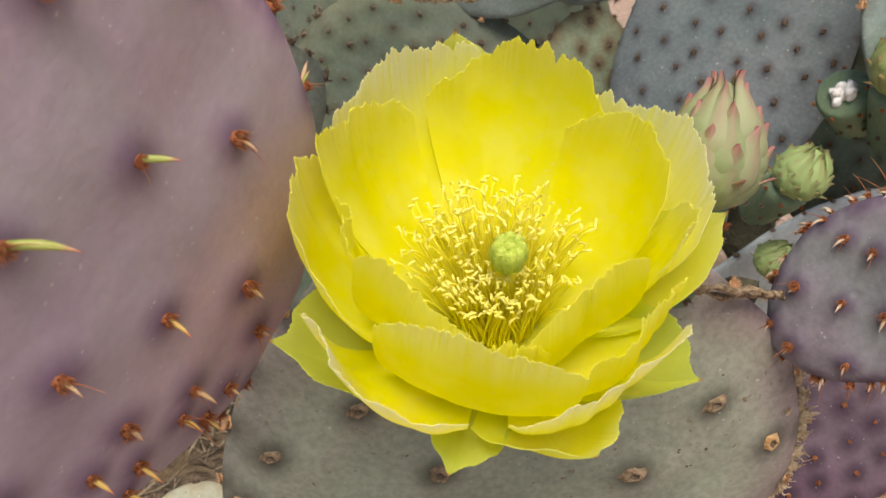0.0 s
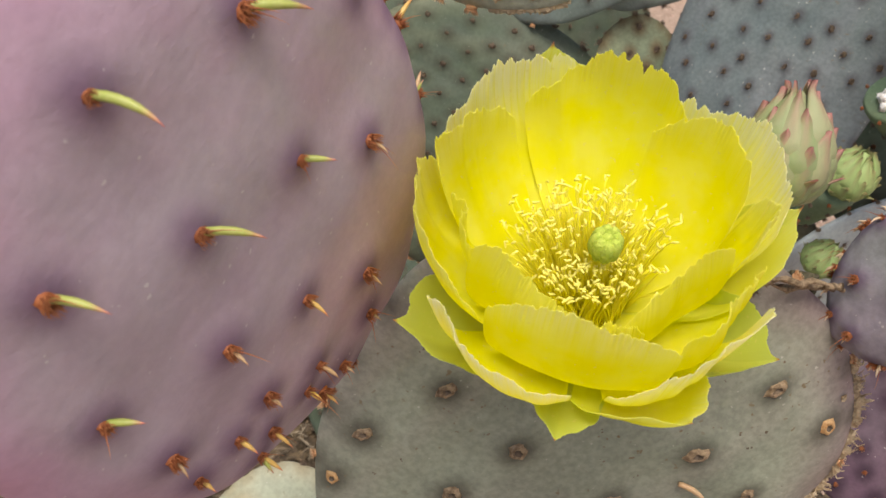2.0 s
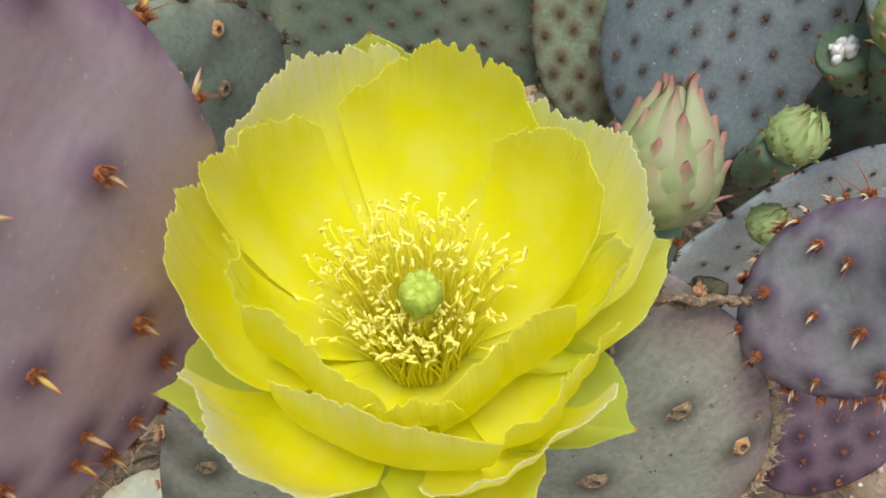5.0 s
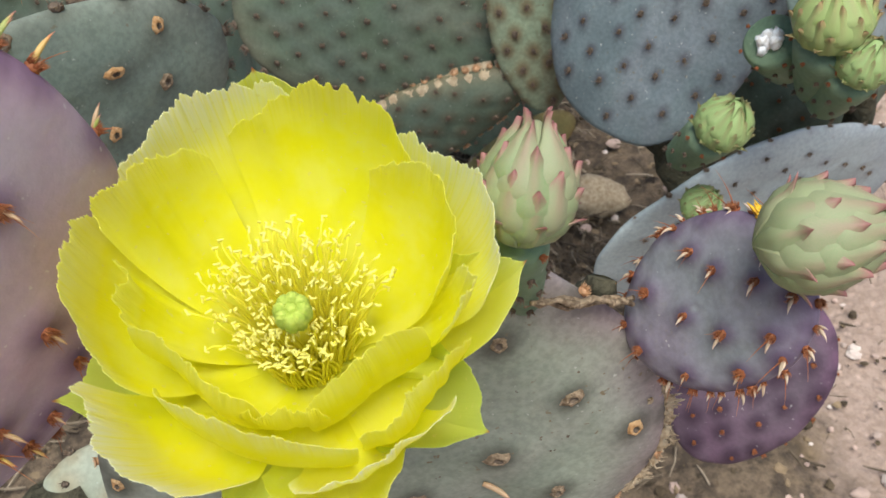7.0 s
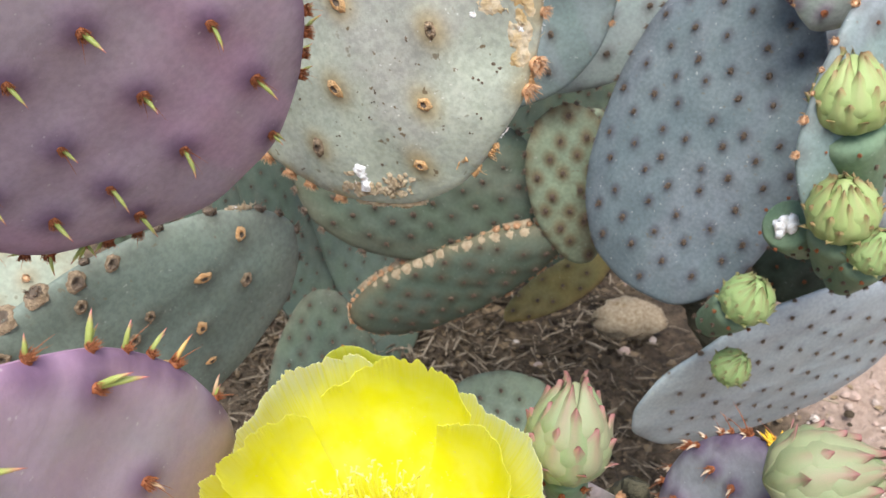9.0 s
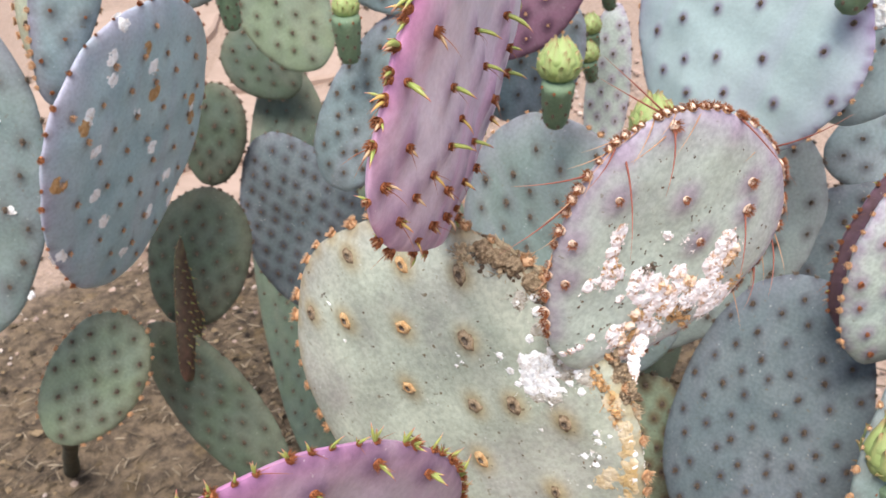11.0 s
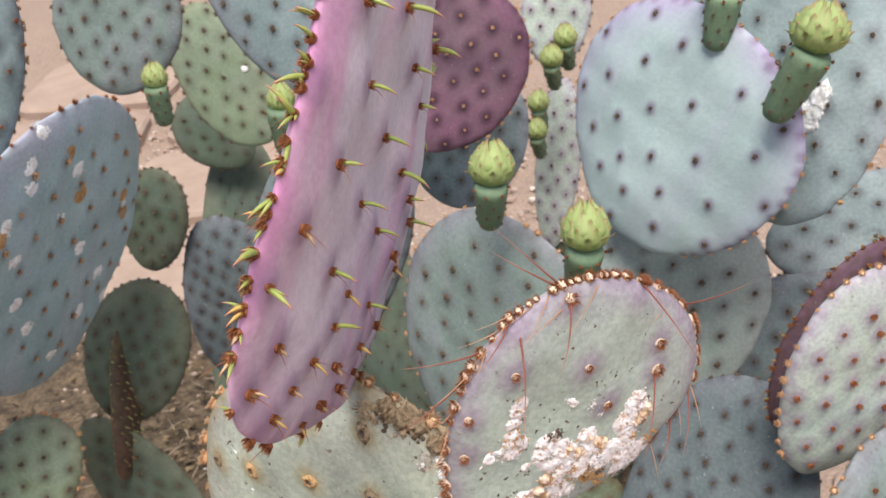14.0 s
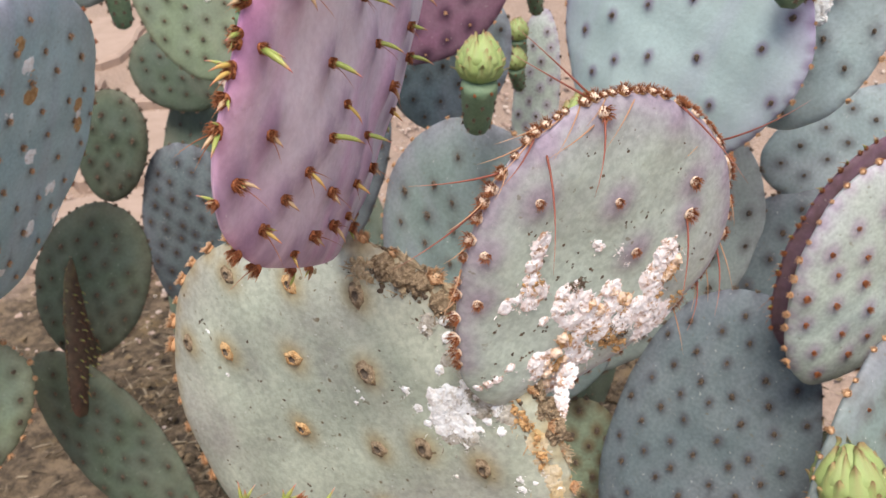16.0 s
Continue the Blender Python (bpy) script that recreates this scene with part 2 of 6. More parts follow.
def wool_material(name, clean, dull, dirt, dirty):
    """Matted wax wool: clean tops, duller hollows, brown crumbs caught in it."""
    n = Nodes(name)
    col = n.mix(n.ramp(n.noise(230, 4, 0.65), 0.42, 0.68), clean, dull)
    col = n.mix(n.math("MULTIPLY", n.ramp(n.noise(300, 5, 0.75), 0.51, 0.62), dirty), col, dirt)
    col = n.mix(n.ramp(n.attr("along"), 0.0, 0.3, 0.5, 0.0), col, dull)
    n.bump(n.math("ADD", n.noise(2200, 4, 0.7), n.noise(700, 3, 0.6)), 0.6, 0.0006)
    return n.done(col, 0.95, 0.1)


PINK_WOOL = wool_material("pink_wool", (0.97, 0.92, 0.92), (0.86, 0.74, 0.71), (0.46, 0.25, 0.13), 0.9)
STRAW_WOOL = wool_material("straw_wool", (0.84, 0.66, 0.52), (0.62, 0.36, 0.18), (0.46, 0.22, 0.08), 0.8)
WOOL = wool_material("white_wool", (0.96, 0.95, 0.94), (0.80, 0.76, 0.73), (0.42, 0.30, 0.19), 0.4)
CORK = plain("cork", (0.30, 0.21, 0.12), (0.50, 0.40, 0.27), 240, 0.9, 0.9, 0.002)
OLD_CORK = plain("old_cork", (0.13, 0.085, 0.05), (0.42, 0.31, 0.20), 520, 0.9, 0.9, 0.002)
DARK_CORK = plain("dark_cork", (0.08, 0.06, 0.045), (0.19, 0.14, 0.10), 240, 0.9, 0.9, 0.002)
SCAB = plain("ochre_scab", (0.46, 0.31, 0.13), (0.60, 0.51, 0.37), 130, 0.9, 0.8, 0.0016)
GREY_CRUST = wool_material("grey_crust", (0.56, 0.52, 0.46), (0.40, 0.35, 0.28), (0.22, 0.16, 0.10), 0.8)
ORANGE_CORK = plain("orange_cork", (0.44, 0.22, 0.08), (0.62, 0.40, 0.20), 350, 0.9, 0.9, 0.002)
WOOD = plain("woody_stem", (0.045, 0.042, 0.027), (0.09, 0.08, 0.05), 60, 0.9, 0.9, 0.006)
DRY_YELLOW = plain("dry_yellow", (0.80, 0.50, 0.03), (0.70, 0.38, 0.04), 300, 0.6)


def bud_material(name, green, tip, belly, keel=0.45):
    n = Nodes(name)
    t = n.attr("along")
    col = n.mix(n.math("MULTIPLY", n.math("ADD", n.ramp(n.noise(120, 3), 0.35, 0.65), n.random()), 0.5), green, belly)
    col = n.mix(n.ramp(n.math("ADD", t, n.math("MULTIPLY", n.noise(200, 2), 0.3)), 0.88, 1.2), col, tip)
    col = n.mix(n.math("MULTIPLY", n.ramp(n.attr("keel"), 0.25, 0.9, 0.0, keel), n.ramp(t, 0.1, 0.8)), col, tip)
    n.bump(n.noise(700, 3), 0.25, 0.0004)
    return n.done(col, 0.5, 0.35)


BUD_PINK = bud_material("bud_pink_green", (0.185, 0.26, 0.105), (0.28, 0.10, 0.10), (0.29, 0.28, 0.165), 0.36)
BUD_LIME = bud_material("bud_lime", (0.25, 0.33, 0.10), (0.27, 0.16, 0.08), (0.34, 0.40, 0.16), 0.3)
BUD_GREEN = bud_material("bud_green", (0.23, 0.34, 0.12), (0.22, 0.18, 0.08), (0.30, 0.38, 0.15))
FRUIT = skin("fruit_skin", (0.13, 0.20, 0.12), (0.16, 0.22, 0.13), (0.20, 0.16, 0.14), (0.05, 0.04, 0.03), 0.1, 0.3, 0.2)


def ground_material():
    n = Nodes("sandy_ground")
    sand = n.mix(n.ramp(n.noise(3.2, 4), 0.3, 0.7), (0.37, 0.26, 0.20), (0.30, 0.205, 0.155))
    grit = n.mix(n.ramp(n.noise(130, 4, 0.7), 0.35, 0.65), (0.30, 0.22, 0.17), (0.62, 0.47, 0.39))
    col = n.mix(0.45, sand, grit)
    crumb = n.ramp(n.cells(75), 0.1, 0.45)
    col = n.mix(n.math("MULTIPLY", crumb, 0.35), col, (0.22, 0.16, 0.12))
    litter = n.ramp(n.math("ADD", n.attr("litter"), n.math("MULTIPLY", n.noise(9, 5, 0.65), 0.9)), 0.6, 1.0)
    rot = n.mix(n.ramp(n.noise(38, 6, 0.75), 0.38, 0.62), (0.04, 0.03, 0.02), (0.16, 0.115, 0.072))
    rot = n.mix(n.ramp(n.noise(11, 4, 0.6), 0.55, 0.72, 0.0, 0.6), rot, (0.17, 0.115, 0.05))
    col = n.mix(n.math("MULTIPLY", litter, 0.92), col, rot)
    n.bump(n.math("ADD", n.noise(90, 5, 0.7), n.math("MULTIPLY", crumb, 0.5)), 0.8, 0.006)
    return n.done(col, 0.9, 0.15)


def island_material(name, colours, rough=0.85):
    n = Nodes(name)
    r = n.island()
    col = n.mix(r, colours[0], colours[1])
    col = n.mix(n.ramp(r, 0.55, 0.9), col, colours[2])
    col = n.mix(0.3, col, n.mix(n.ramp(n.noise(140, 3), 0.3, 0.7), (0.25, 0.25, 0.25), (0.75, 0.75, 0.75)), "OVERLAY")
    n.bump(n.noise(300, 3), 0.5, 0.0015)
    return n.done(col, rough, 0.2)


GROUND = ground_material()
PEBBLE = island_material("pebbles", ((0.45, 0.32, 0.26), (0.30, 0.23, 0.19), (0.60, 0.50, 0.43)))
CRUMB = island_material("leaf_crumbs", ((0.05, 0.036, 0.022), (0.12, 0.085, 0.05), (0.24, 0.17, 0.10)))
STRAWS = island_material("dry_litter", ((0.075, 0.055, 0.037), (0.17, 0.125, 0.08), (0.33, 0.26, 0.18)))
SLAB = plain("sandstone", (0.33, 0.237, 0.183), (0.40, 0.29, 0.23), 14, 0.9, 0.6, 0.004)


# ---- mesh helpers ----
rng = random.Random(7)


def part(name, data, parent, matrix=None, label="", kind=""):
    """One mesh object under a thing or a part."""
    ob = new(name, data)
    ob.parent = parent
    if matrix is not None:
        ob.matrix_basis = matrix
    return tagged(ob, label, kind=kind)


def thing(name, label, category, at=(0, 0, 0), group=""):
    ob = new(name)
    ob.location = at
    ob.empty_display_size = 0.02
    return tagged(ob, label, category, group)


def mesh_of(name, verts, faces, material, smooth=True, **attributes):
    me = bpy.data.meshes.new(name)
    me.from_pydata([tuple(v) for v in verts], [], faces)
    mats = material if isinstance(material, (list, tuple)) else [material]
    for m in mats:
        me.materials.append(m)
    for key, values in attributes.items():
        if key == "slots":
            me.polygons.foreach_set("material_index", np.asarray(values, dtype=np.int32))
        else:
            me.attributes.new(key, "FLOAT", "POINT").data.foreach_set("value", np.asarray(values, dtype=np.float32))
    me.polygons.foreach_set("use_smooth", [smooth] * len(me.polygons))
    me.update()
    return me


def frame_of(origin, normal, up):
    """A matrix with z along normal and y as near to up as can be."""
    z = Vector(normal).normalized()
    y = Vector(up) - z * Vector(up).dot(z)
    if y.length < 1e-6:
        y = z.orthogonal()
    y.normalize()
    x = y.cross(z)
    m = Matrix((x, y, z)).transposed().to_4x4()
    m.translation = origin
    return m


class Build:
    """Collects many small solids into one mesh, with the share 'along' each of them."""

    def __init__(self):
        self.v, self.f, self.a, self.slot = [], [], [], []

    def tube(self, points, radii, sides=5, slot=0, cap=True):
        n0 = len(self.v)
        pts = [Vector(p) for p in points]
        for i, p in enumerate(pts):
            d = (pts[min(i + 1, len(pts) - 1)] - pts[max(i - 1, 0)]).normalized()
            x = d.orthogonal().normalized() if i == 0 else (self.x - d * self.x.dot(d)).normalized()
            self.x = x
            y = d.cross(x)
            for j in range(sides):
                t = 2 * math.pi * j / sides
                self.v.append(p + (x * math.cos(t) + y * math.sin(t)) * radii[i])
                self.a.append(i / (len(pts) - 1))
        for i in range(len(pts) - 1):
            for j in range(sides):
                k = (j + 1) % sides
                self.f.append((n0 + i * sides + j, n0 + i * sides + k, n0 + (i + 1) * sides + k, n0 + (i + 1) * sides + j))
                self.slot.append(slot)
        if cap:
            self.f.append(tuple(n0 + j for j in reversed(range(sides))))
            self.f.append(tuple(n0 + (len(pts) - 1) * sides + j for j in range(sides)))
            self.slot += [slot, slot]

    def blob(self, centre, size, slot=0, rings=4, sides=7, rough=0.25):
        n0 = len(self.v)
        c = Vector(centre)
        sx, sy, sz = size
        self.v.append(c - Vector((0, 0, sz)))
        self.a.append(0)
        for i in range(1, rings):
            t = math.pi * i / rings
            for j in range(sides):
                s = 2 * math.pi * (j + 0.5 * (i % 2)) / sides
                k = 1 + rng.uniform(-rough, rough)
                self.v.append(c + Vector((sx * math.sin(t) * math.cos(s) * k, sy * math.sin(t) * math.sin(s) * k, -sz * math.cos(t) * k)))
                self.a.append(i / rings)
        self.v.append(c + Vector((0, 0, sz)))
        self.a.append(1)
        top = len(self.v) - 1
        for j in range(sides):
            k = (j + 1) % sides
            self.f.append((n0, n0 + 1 + k, n0 + 1 + j))
            self.f.append((top, n0 + 1 + (rings - 2) * sides + j, n0 + 1 + (rings - 2) * sides + k))
            self.slot += [slot, slot]
            for i in range(rings - 2):
                a, b = n0 + 1 + i * sides, n0 + 1 + (i + 1) * sides
                self.f.append((a + j, a + k, b + k, b + j))
                self.slot.append(slot)

    def mesh(self, name, materials, smooth=True):
        return mesh_of(name, self.v, self.f, materials, smooth, along=self.a, slots=self.slot)


# ---- small shared meshes: areoles, spikes, needles ----
def tuft(name, material, cushion, count, length, radius, spread, flat=1.0, thin=0.00017):
    """A cushion with short bristles, z outwards."""
    b = Build()
    b.blob((0, 0, radius * 0.15), (radius, radius * flat, radius * 0.55), 1, 4, 8, 0.18)
    for i in range(count):
        t, r = rng.uniform(0, 2 * math.pi), radius * math.sqrt(rng.random()) * 0.85
        p = Vector((r * math.cos(t), r * math.sin(t) * flat, radius * 0.3))
        d = Vector((math.cos(t) * spread * rng.uniform(0.2, 1), math.sin(t) * spread * rng.uniform(0.2, 1), 1)).normalized()
        l = length * rng.uniform(0.55, 1.15)
        b.tube((p, p + d * l * 0.6, p + d * l + Vector((0, -0.15 * l, 0))), (thin, thin * 0.8, thin * 0.15), 3)
    return b.mesh(name, [material, cushion])


def crater(name, size, ring=None, pit=3):
    """An old corky areole: a raised ring round a dark pit that begins at the given step."""
    verts, faces = [], []
    turn = rng.uniform(0, 6.3)
    rings = ((1.35, -0.35), (1.0, 0.16), (0.72, 0.34), (0.5, 0.26), (0.3, 0.02), (0.0, -0.02))
    for r, z in rings:
        for j in range(12):
            t = 2 * math.pi * j / 12
            k = r * (1 + 0.16 * math.sin(2 * t + turn) + 0.10 * math.sin(5 * t + 2 * turn) + rng.uniform(-0.12, 0.12))
            verts.append((size * k * math.cos(t) * 0.8, size * k * math.sin(t), size * (0.85 * z * (1 + 0.25 * math.sin(t + turn)) + 0.13 + rng.uniform(-0.04, 0.04))))
    slots = []
    for i in range(len(rings) - 1):
        for j in range(12):
            faces.append((i * 12 + j, i * 12 + (j + 1) % 12, (i + 1) * 12 + (j + 1) % 12, (i + 1) * 12 + j))
            slots.append(1 if i >= pit else 0)
    return mesh_of(name, verts, faces, [ring or CORK, DARK_CORK], True, slots=slots)


def spike(name, material, length, radius, curve, rings=8, sides=8):
    """A soft cone that swells a little above its foot and bends towards -y."""
    b = Build()
    pts, rad = [], []
    for i in range(rings + 1):
        s = i / rings
        a = curve * s
        pts.append((0, -length * (1 - math.cos(a)) / max(curve, 0.01), length * math.sin(a) / max(curve, 0.01)))
        rad.append(radius * (0.72 + 0.9 * s - 1.6 * s * s) if s < 0.5 else radius * 0.80 * (1 - ((s - 0.5) / 0.5) ** 1.25) + radius * 0.03)
    b.tube(pts, rad, sides)
    return b.mesh(name, [material])


def needle(name, material, length, radius, curve=0.15):
    b = Build()
    pts = [(0, -length * curve * (i / 6) ** 2, length * i / 6) for i in range(7)]
    b.tube(pts, [radius * (1 - 0.9 * (i / 6) ** 1.3) for i in range(7)], 5)
    return b.mesh(name, [material])


RUST_TUFTS = [tuft("rust_tuft", RUST, RUST, 90, 0.0019, 0.0015, 0.55, 1.0, 0.00011) for _ in range(3)]
DARK_TUFTS = [tuft("dark_tuft", UMBER, DARK_CORK, 16, 0.0024, 0.0018, 0.8, 1.2) for _ in range(3)]
UMBER_TUFTS = [tuft("brown_tuft", STRAW, UMBER, 40, 0.0024, 0.0019, 0.8, 1.1, 0.00014) for _ in range(3)]
STRAW_TUFTS = [tuft("straw_tuft", STRAW, STRAW, 95, 0.0028, 0.0024, 0.9, 1.0, 0.00016) for _ in range(3)]
dice = rng.getstate()
WOOLLY_TUFTS = [tuft("woolly_tuft", RUST, STRAW_WOOL, 80, 0.0026, 0.0023, 0.9, 1.0, 0.00015) for _ in range(3)]
rng.setstate(dice)
CRATERS = [crater("corky_ring", 0.0031, OLD_CORK if i % 3 else ORANGE_CORK) for i in range(6)]
SCARS = [crater("corky_scar", 0.0036, OLD_CORK, 2) for _ in range(3)]
GREEN_SPIKES = [spike("fleshy_spike", GREEN_SPIKE, l, 0.00098, c) for l, c in ((0.0105, 0.5), (0.0120, 0.8), (0.009, 0.35))]
GOLD_SPIKES = [spike("fleshy_spike", GOLD_SPIKE, l, 0.00092, c) for l, c in ((0.0095, 0.6), (0.0115, 0.9), (0.0075, 0.4))]
TAN_SPIKES = [spike("dry_spike", TAN_SPIKE, l, 0.0008, c) for l, c in ((0.007, 0.6), (0.0085, 0.9), (0.0055, 0.5))]
PALE_SPIKES = [spike("dry_spike", PALE_SPIKE, l, 0.0009, c, 8, 6) for l, c in ((0.007, 1.2), (0.0085, 1.5), (0.0055, 0.9))]
RED_NEEDLES = [needle("long_needle", RUSSET, l, 0.00038) for l in (0.042, 0.034, 0.050)]
PALE_NEEDLES = [needle("fine_needle", AMBER, l, 0.00026) for l in (0.020, 0.026, 0.015)]
DARK_NEEDLES = [needle("fine_needle", RUST, l, 0.00016, 0.3) for l in (0.007, 0.009, 0.006)]


# ---- pads ----
class Pad:
    """An egg-shaped cactus pad: local x across, y from base to tip, z out of the front face, origin in the middle."""

    def __init__(self, plant, base, tip, normal, width, egg, colour, thick=0.014, fine=False, bend=0.0, dots=None, pitch=0.021, rims=16,
                 bump=0.0010, halo=0.0056, label="", warp=0.0012, rim_turn=0.0, rim_tilt=0.35, blunt=1.0, dent=0.009):
        base, tip = Vector(base), Vector(tip)
        self.L, self.W, self.k, self.h = (tip - base).length, width, egg, thick / 2
        self.bend, self.plant, self.blunt = bend, plant, blunt
        self.m = frame_of((base + tip) / 2 - Vector(normal).normalized() * self.h, normal, tip - base)
        self.ph = [rng.uniform(0, 6.3) for _ in range(6)]
        self.warp, self.rim_tilt, self.dent, self.bump = warp, rim_tilt, dent, bump
        if dots is None:
            dots = self.lattice(pitch)
        edge = [2 * math.pi * (i + rng.uniform(-0.25, 0.25)) / rims for i in range(rims)]
        self.dots = list(dots)
        self.edge = [a for a in edge if math.cos(a) > -0.86]
        n, m = (40, 168) if fine else (26, 110)
        rho = np.sin(np.linspace(0, math.pi / 2, n + 1)) ** 0.9
        ang = np.arange(m) * 2 * math.pi / m
        R, A = np.meshgrid(rho[1:], ang, indexing="ij")
        even = self.uneven(A)
        X, Y = self.W / 2 * R * even * np.sign(np.sin(A)) * np.abs(np.sin(A)) ** blunt * (1 + egg * np.cos(A)), self.L / 2 * R * even * np.cos(A)
        near = np.zeros_like(X)
        for u, v in self.dots:
            near = np.maximum(near, np.exp(-((X - u * self.W / 2) ** 2 + ((Y - v * self.L / 2) * 0.8) ** 2) / halo ** 2))
        for a in self.edge:
            ex, ey = self.rim(a)
            near = np.maximum(near, 0.8 * np.exp(-((X - ex) ** 2 + (Y - ey) ** 2) / halo ** 2))
        lift = self.height(R)
        wave = self.wave(X, Y)
        front = np.stack([X, Y, lift + bump * near * (1 - R ** 6) + wave], -1).reshape(-1, 3)
        back = np.stack([X, Y, -lift + wave], -1)[:-1].reshape(-1, 3)
        c = float(self.wave(np.zeros(1), np.zeros(1))[0])
        verts = np.concatenate([[(0, 0, self.h + c)], front, [(0, 0, -self.h + c)], back])
        faces = []
        f0, b0 = 1, 2 + n * m
        for j in range(m):
            k = (j + 1) % m
            faces.append((0, f0 + k, f0 + j))
            faces.append((b0 - 1, b0 + j, b0 + k))
            for i in range(n - 1):
                faces.append((f0 + i * m + j, f0 + i * m + k, f0 + (i + 1) * m + k, f0 + (i + 1) * m + j))
            for i in range(n - 2):
                faces.append((b0 + i * m + k, b0 + i * m + j, b0 + (i + 1) * m + j, b0 + (i + 1) * m + k))
            i = n - 2
            faces.append((b0 + i * m + k, b0 + i * m + j, f0 + (i + 1) * m + j, f0 + (i + 1) * m + k))
        edge_r = np.clip((R - 0.66) / 0.34, 0, 1) ** 1.6
        edge_f = edge_r * np.clip(0.55 + 0.6 * np.cos(A - rim_turn), 0.05, 1)
        ring = np.concatenate([[0], edge_f.ravel(), [0], edge_f[:-1].ravel()])
        dark = np.concatenate([[0], near.ravel(), [0], 0 * near[:-1].ravel()])
        me = mesh_of("pad", verts, faces, SKINS[colour], True, rim=ring, halo=dark)
        self.ob = part("pad", me, plant, self.m, label)

    def height(self, r):
        return self.h * np.sqrt(np.clip(1 - r ** 3.2, 0, 1))

    def wave(self, x, y):
        p, q = self.ph, 2 * math.pi
        w = np.sin(q * x / 0.11 + p[0]) * np.cos(q * y / 0.13 + p[1]) + 0.5 * np.sin(q * (x + y) / 0.06 + p[2]) * np.cos(q * (x - y) / 0.07 + p[3])
        return self.warp * w + self.bend * ((2 * y / self.L) ** 2 - 0.3)

    def uneven(self, a):
        """Small swells and dents of the outline."""
        p = self.ph
        return 1 + self.dent * (np.sin(3 * a + p[4]) + 0.7 * np.sin(5 * a + p[5]) + 0.45 * np.sin(9 * a + p[0]) + 0.3 * np.sin(16 * a + p[1]))

    def rim(self, a):
        e = float(self.uneven(a))
        return e * self.W / 2 * math.copysign(abs(math.sin(a)) ** self.blunt, math.sin(a)) * (1 + self.k * math.cos(a)), e * self.L / 2 * math.cos(a)

    def polar(self, u, v):
        r, c = math.hypot(u, v), 0.0
        for _ in range(8):
            c = max(-1, min(1, v / max(r, 1e-6)))
            r = math.hypot(u / (1 + self.k * c), v)
        if self.blunt != 1 and r > 1e-6:
            lo, hi = abs(v), r * 1.3 + 1e-6
            for _ in range(24):
                r = (lo + hi) / 2
                c = max(-1, min(1, v / max(r, 1e-9)))
                room = r * (1 - c * c) ** (self.blunt / 2) * (1 + self.k * c)
                lo, hi = (r, hi) if room < abs(u) else (lo, r)
        c = max(-1, min(1, v / max(r, 1e-9)))
        return r / float(self.uneven(math.copysign(math.acos(c), u)))

    def lattice(self, pitch):
        """Areoles in slanting rows."""
        out, row = [], 0
        y = -self.L / 2 + pitch * 0.5
        while y < self.L / 2:
            x = -self.W / 2 + (pitch * 0.5 if row % 2 else 0) + rng.uniform(-0.001, 0.001)
            while x < self.W / 2:
                u, v = 2 * (x + rng.gauss(0, pitch * 0.07)) / self.W, 2 * (y + rng.gauss(0, pitch * 0.07)) / self.L
                if self.polar(u, v) < 0.9:
                    out.append((u, v))
                x += pitch
            y += pitch * 0.72
            row += 1
        return out

    def spot(self, u, v):
        """Place and normal on the front face, or on the rim where u, v lie past it."""
        r = self.polar(u, v)
        if r > 0.95:
            u, v = u / r, v / r
            x, y = u * self.W / 2, v * self.L / 2
            d = Vector((u / self.W, v / self.L, 0)).normalized()
            z = float(self.wave(np.array([x]), np.array([y]))[0])
            return Vector((x, y, z)), (d + Vector((0, 0, self.rim_tilt))).normalized()

        def z_at(u, v):
            return float(self.height(np.array([min(1, self.polar(u, v))]))[0] + self.wave(np.array([u * self.W / 2]), np.array([v * self.L / 2]))[0])

        e = 0.02
        z = z_at(u, v)
        n = Vector((-(z_at(u + e, v) - z) / (e * self.W / 2), -(z_at(u, v + e) - z) / (e * self.L / 2), 1)).normalized()
        return Vector((u * self.W / 2, v * self.L / 2, z)), n

    def set_on(self, name, mesh, u, v, lean=(0, 0, 0), turn=0.0, size=1.0, sink=0.0, lift=0.0):
        p, n = self.spot(u, v)
        lift += self.bump * 0.8 * max(0.0, 1 - min(1.0, self.polar(u, v)) ** 6)
        m = frame_of(p - n * sink + n * lift, n + Vector(lean), (math.sin(turn), math.cos(turn), 0.2))
        return part(name, mesh, self.ob, m @ Matrix.Scale(size, 4))

    def rim_uv(self, a):
        x, y = self.rim(a)
        return 1.0001 * 2 * x / self.W, 1.0001 * 2 * y / self.L

    def all_dots(self):
        return self.dots + [self.rim_uv(a) for a in self.edge]

    def freckles(self, count):
        """Random spots over the face."""
        out = []
        while len(out) < count:
            u, v = rng.uniform(-1, 1), rng.uniform(-1, 1)
            if self.polar(u, v) < 0.92:
                out.append((u, v))
        return out

    def world_down(self):
        """The turn that bends a spike downwards."""
        d = self.m.to_3x3().transposed() @ Vector((0, 0, -1))
        return math.atan2(-d.x, -d.y)

    def areoles(self, meshes, size=1.0, rim_meshes=None, rim_size=None):
        for i, (u, v) in enumerate(self.all_dots()):
            at_rim = i >= len(self.dots)
            ms = rim_meshes if at_rim and rim_meshes else meshes
            s = (rim_size or size) if at_rim else size
            self.set_on("areole", rng.choice(ms), u, v, turn=rng.uniform(-0.3, 0.3), size=s * (rng.uniform(0.55, 1.25) if at_rim else rng.uniform(0.75, 1.2)))

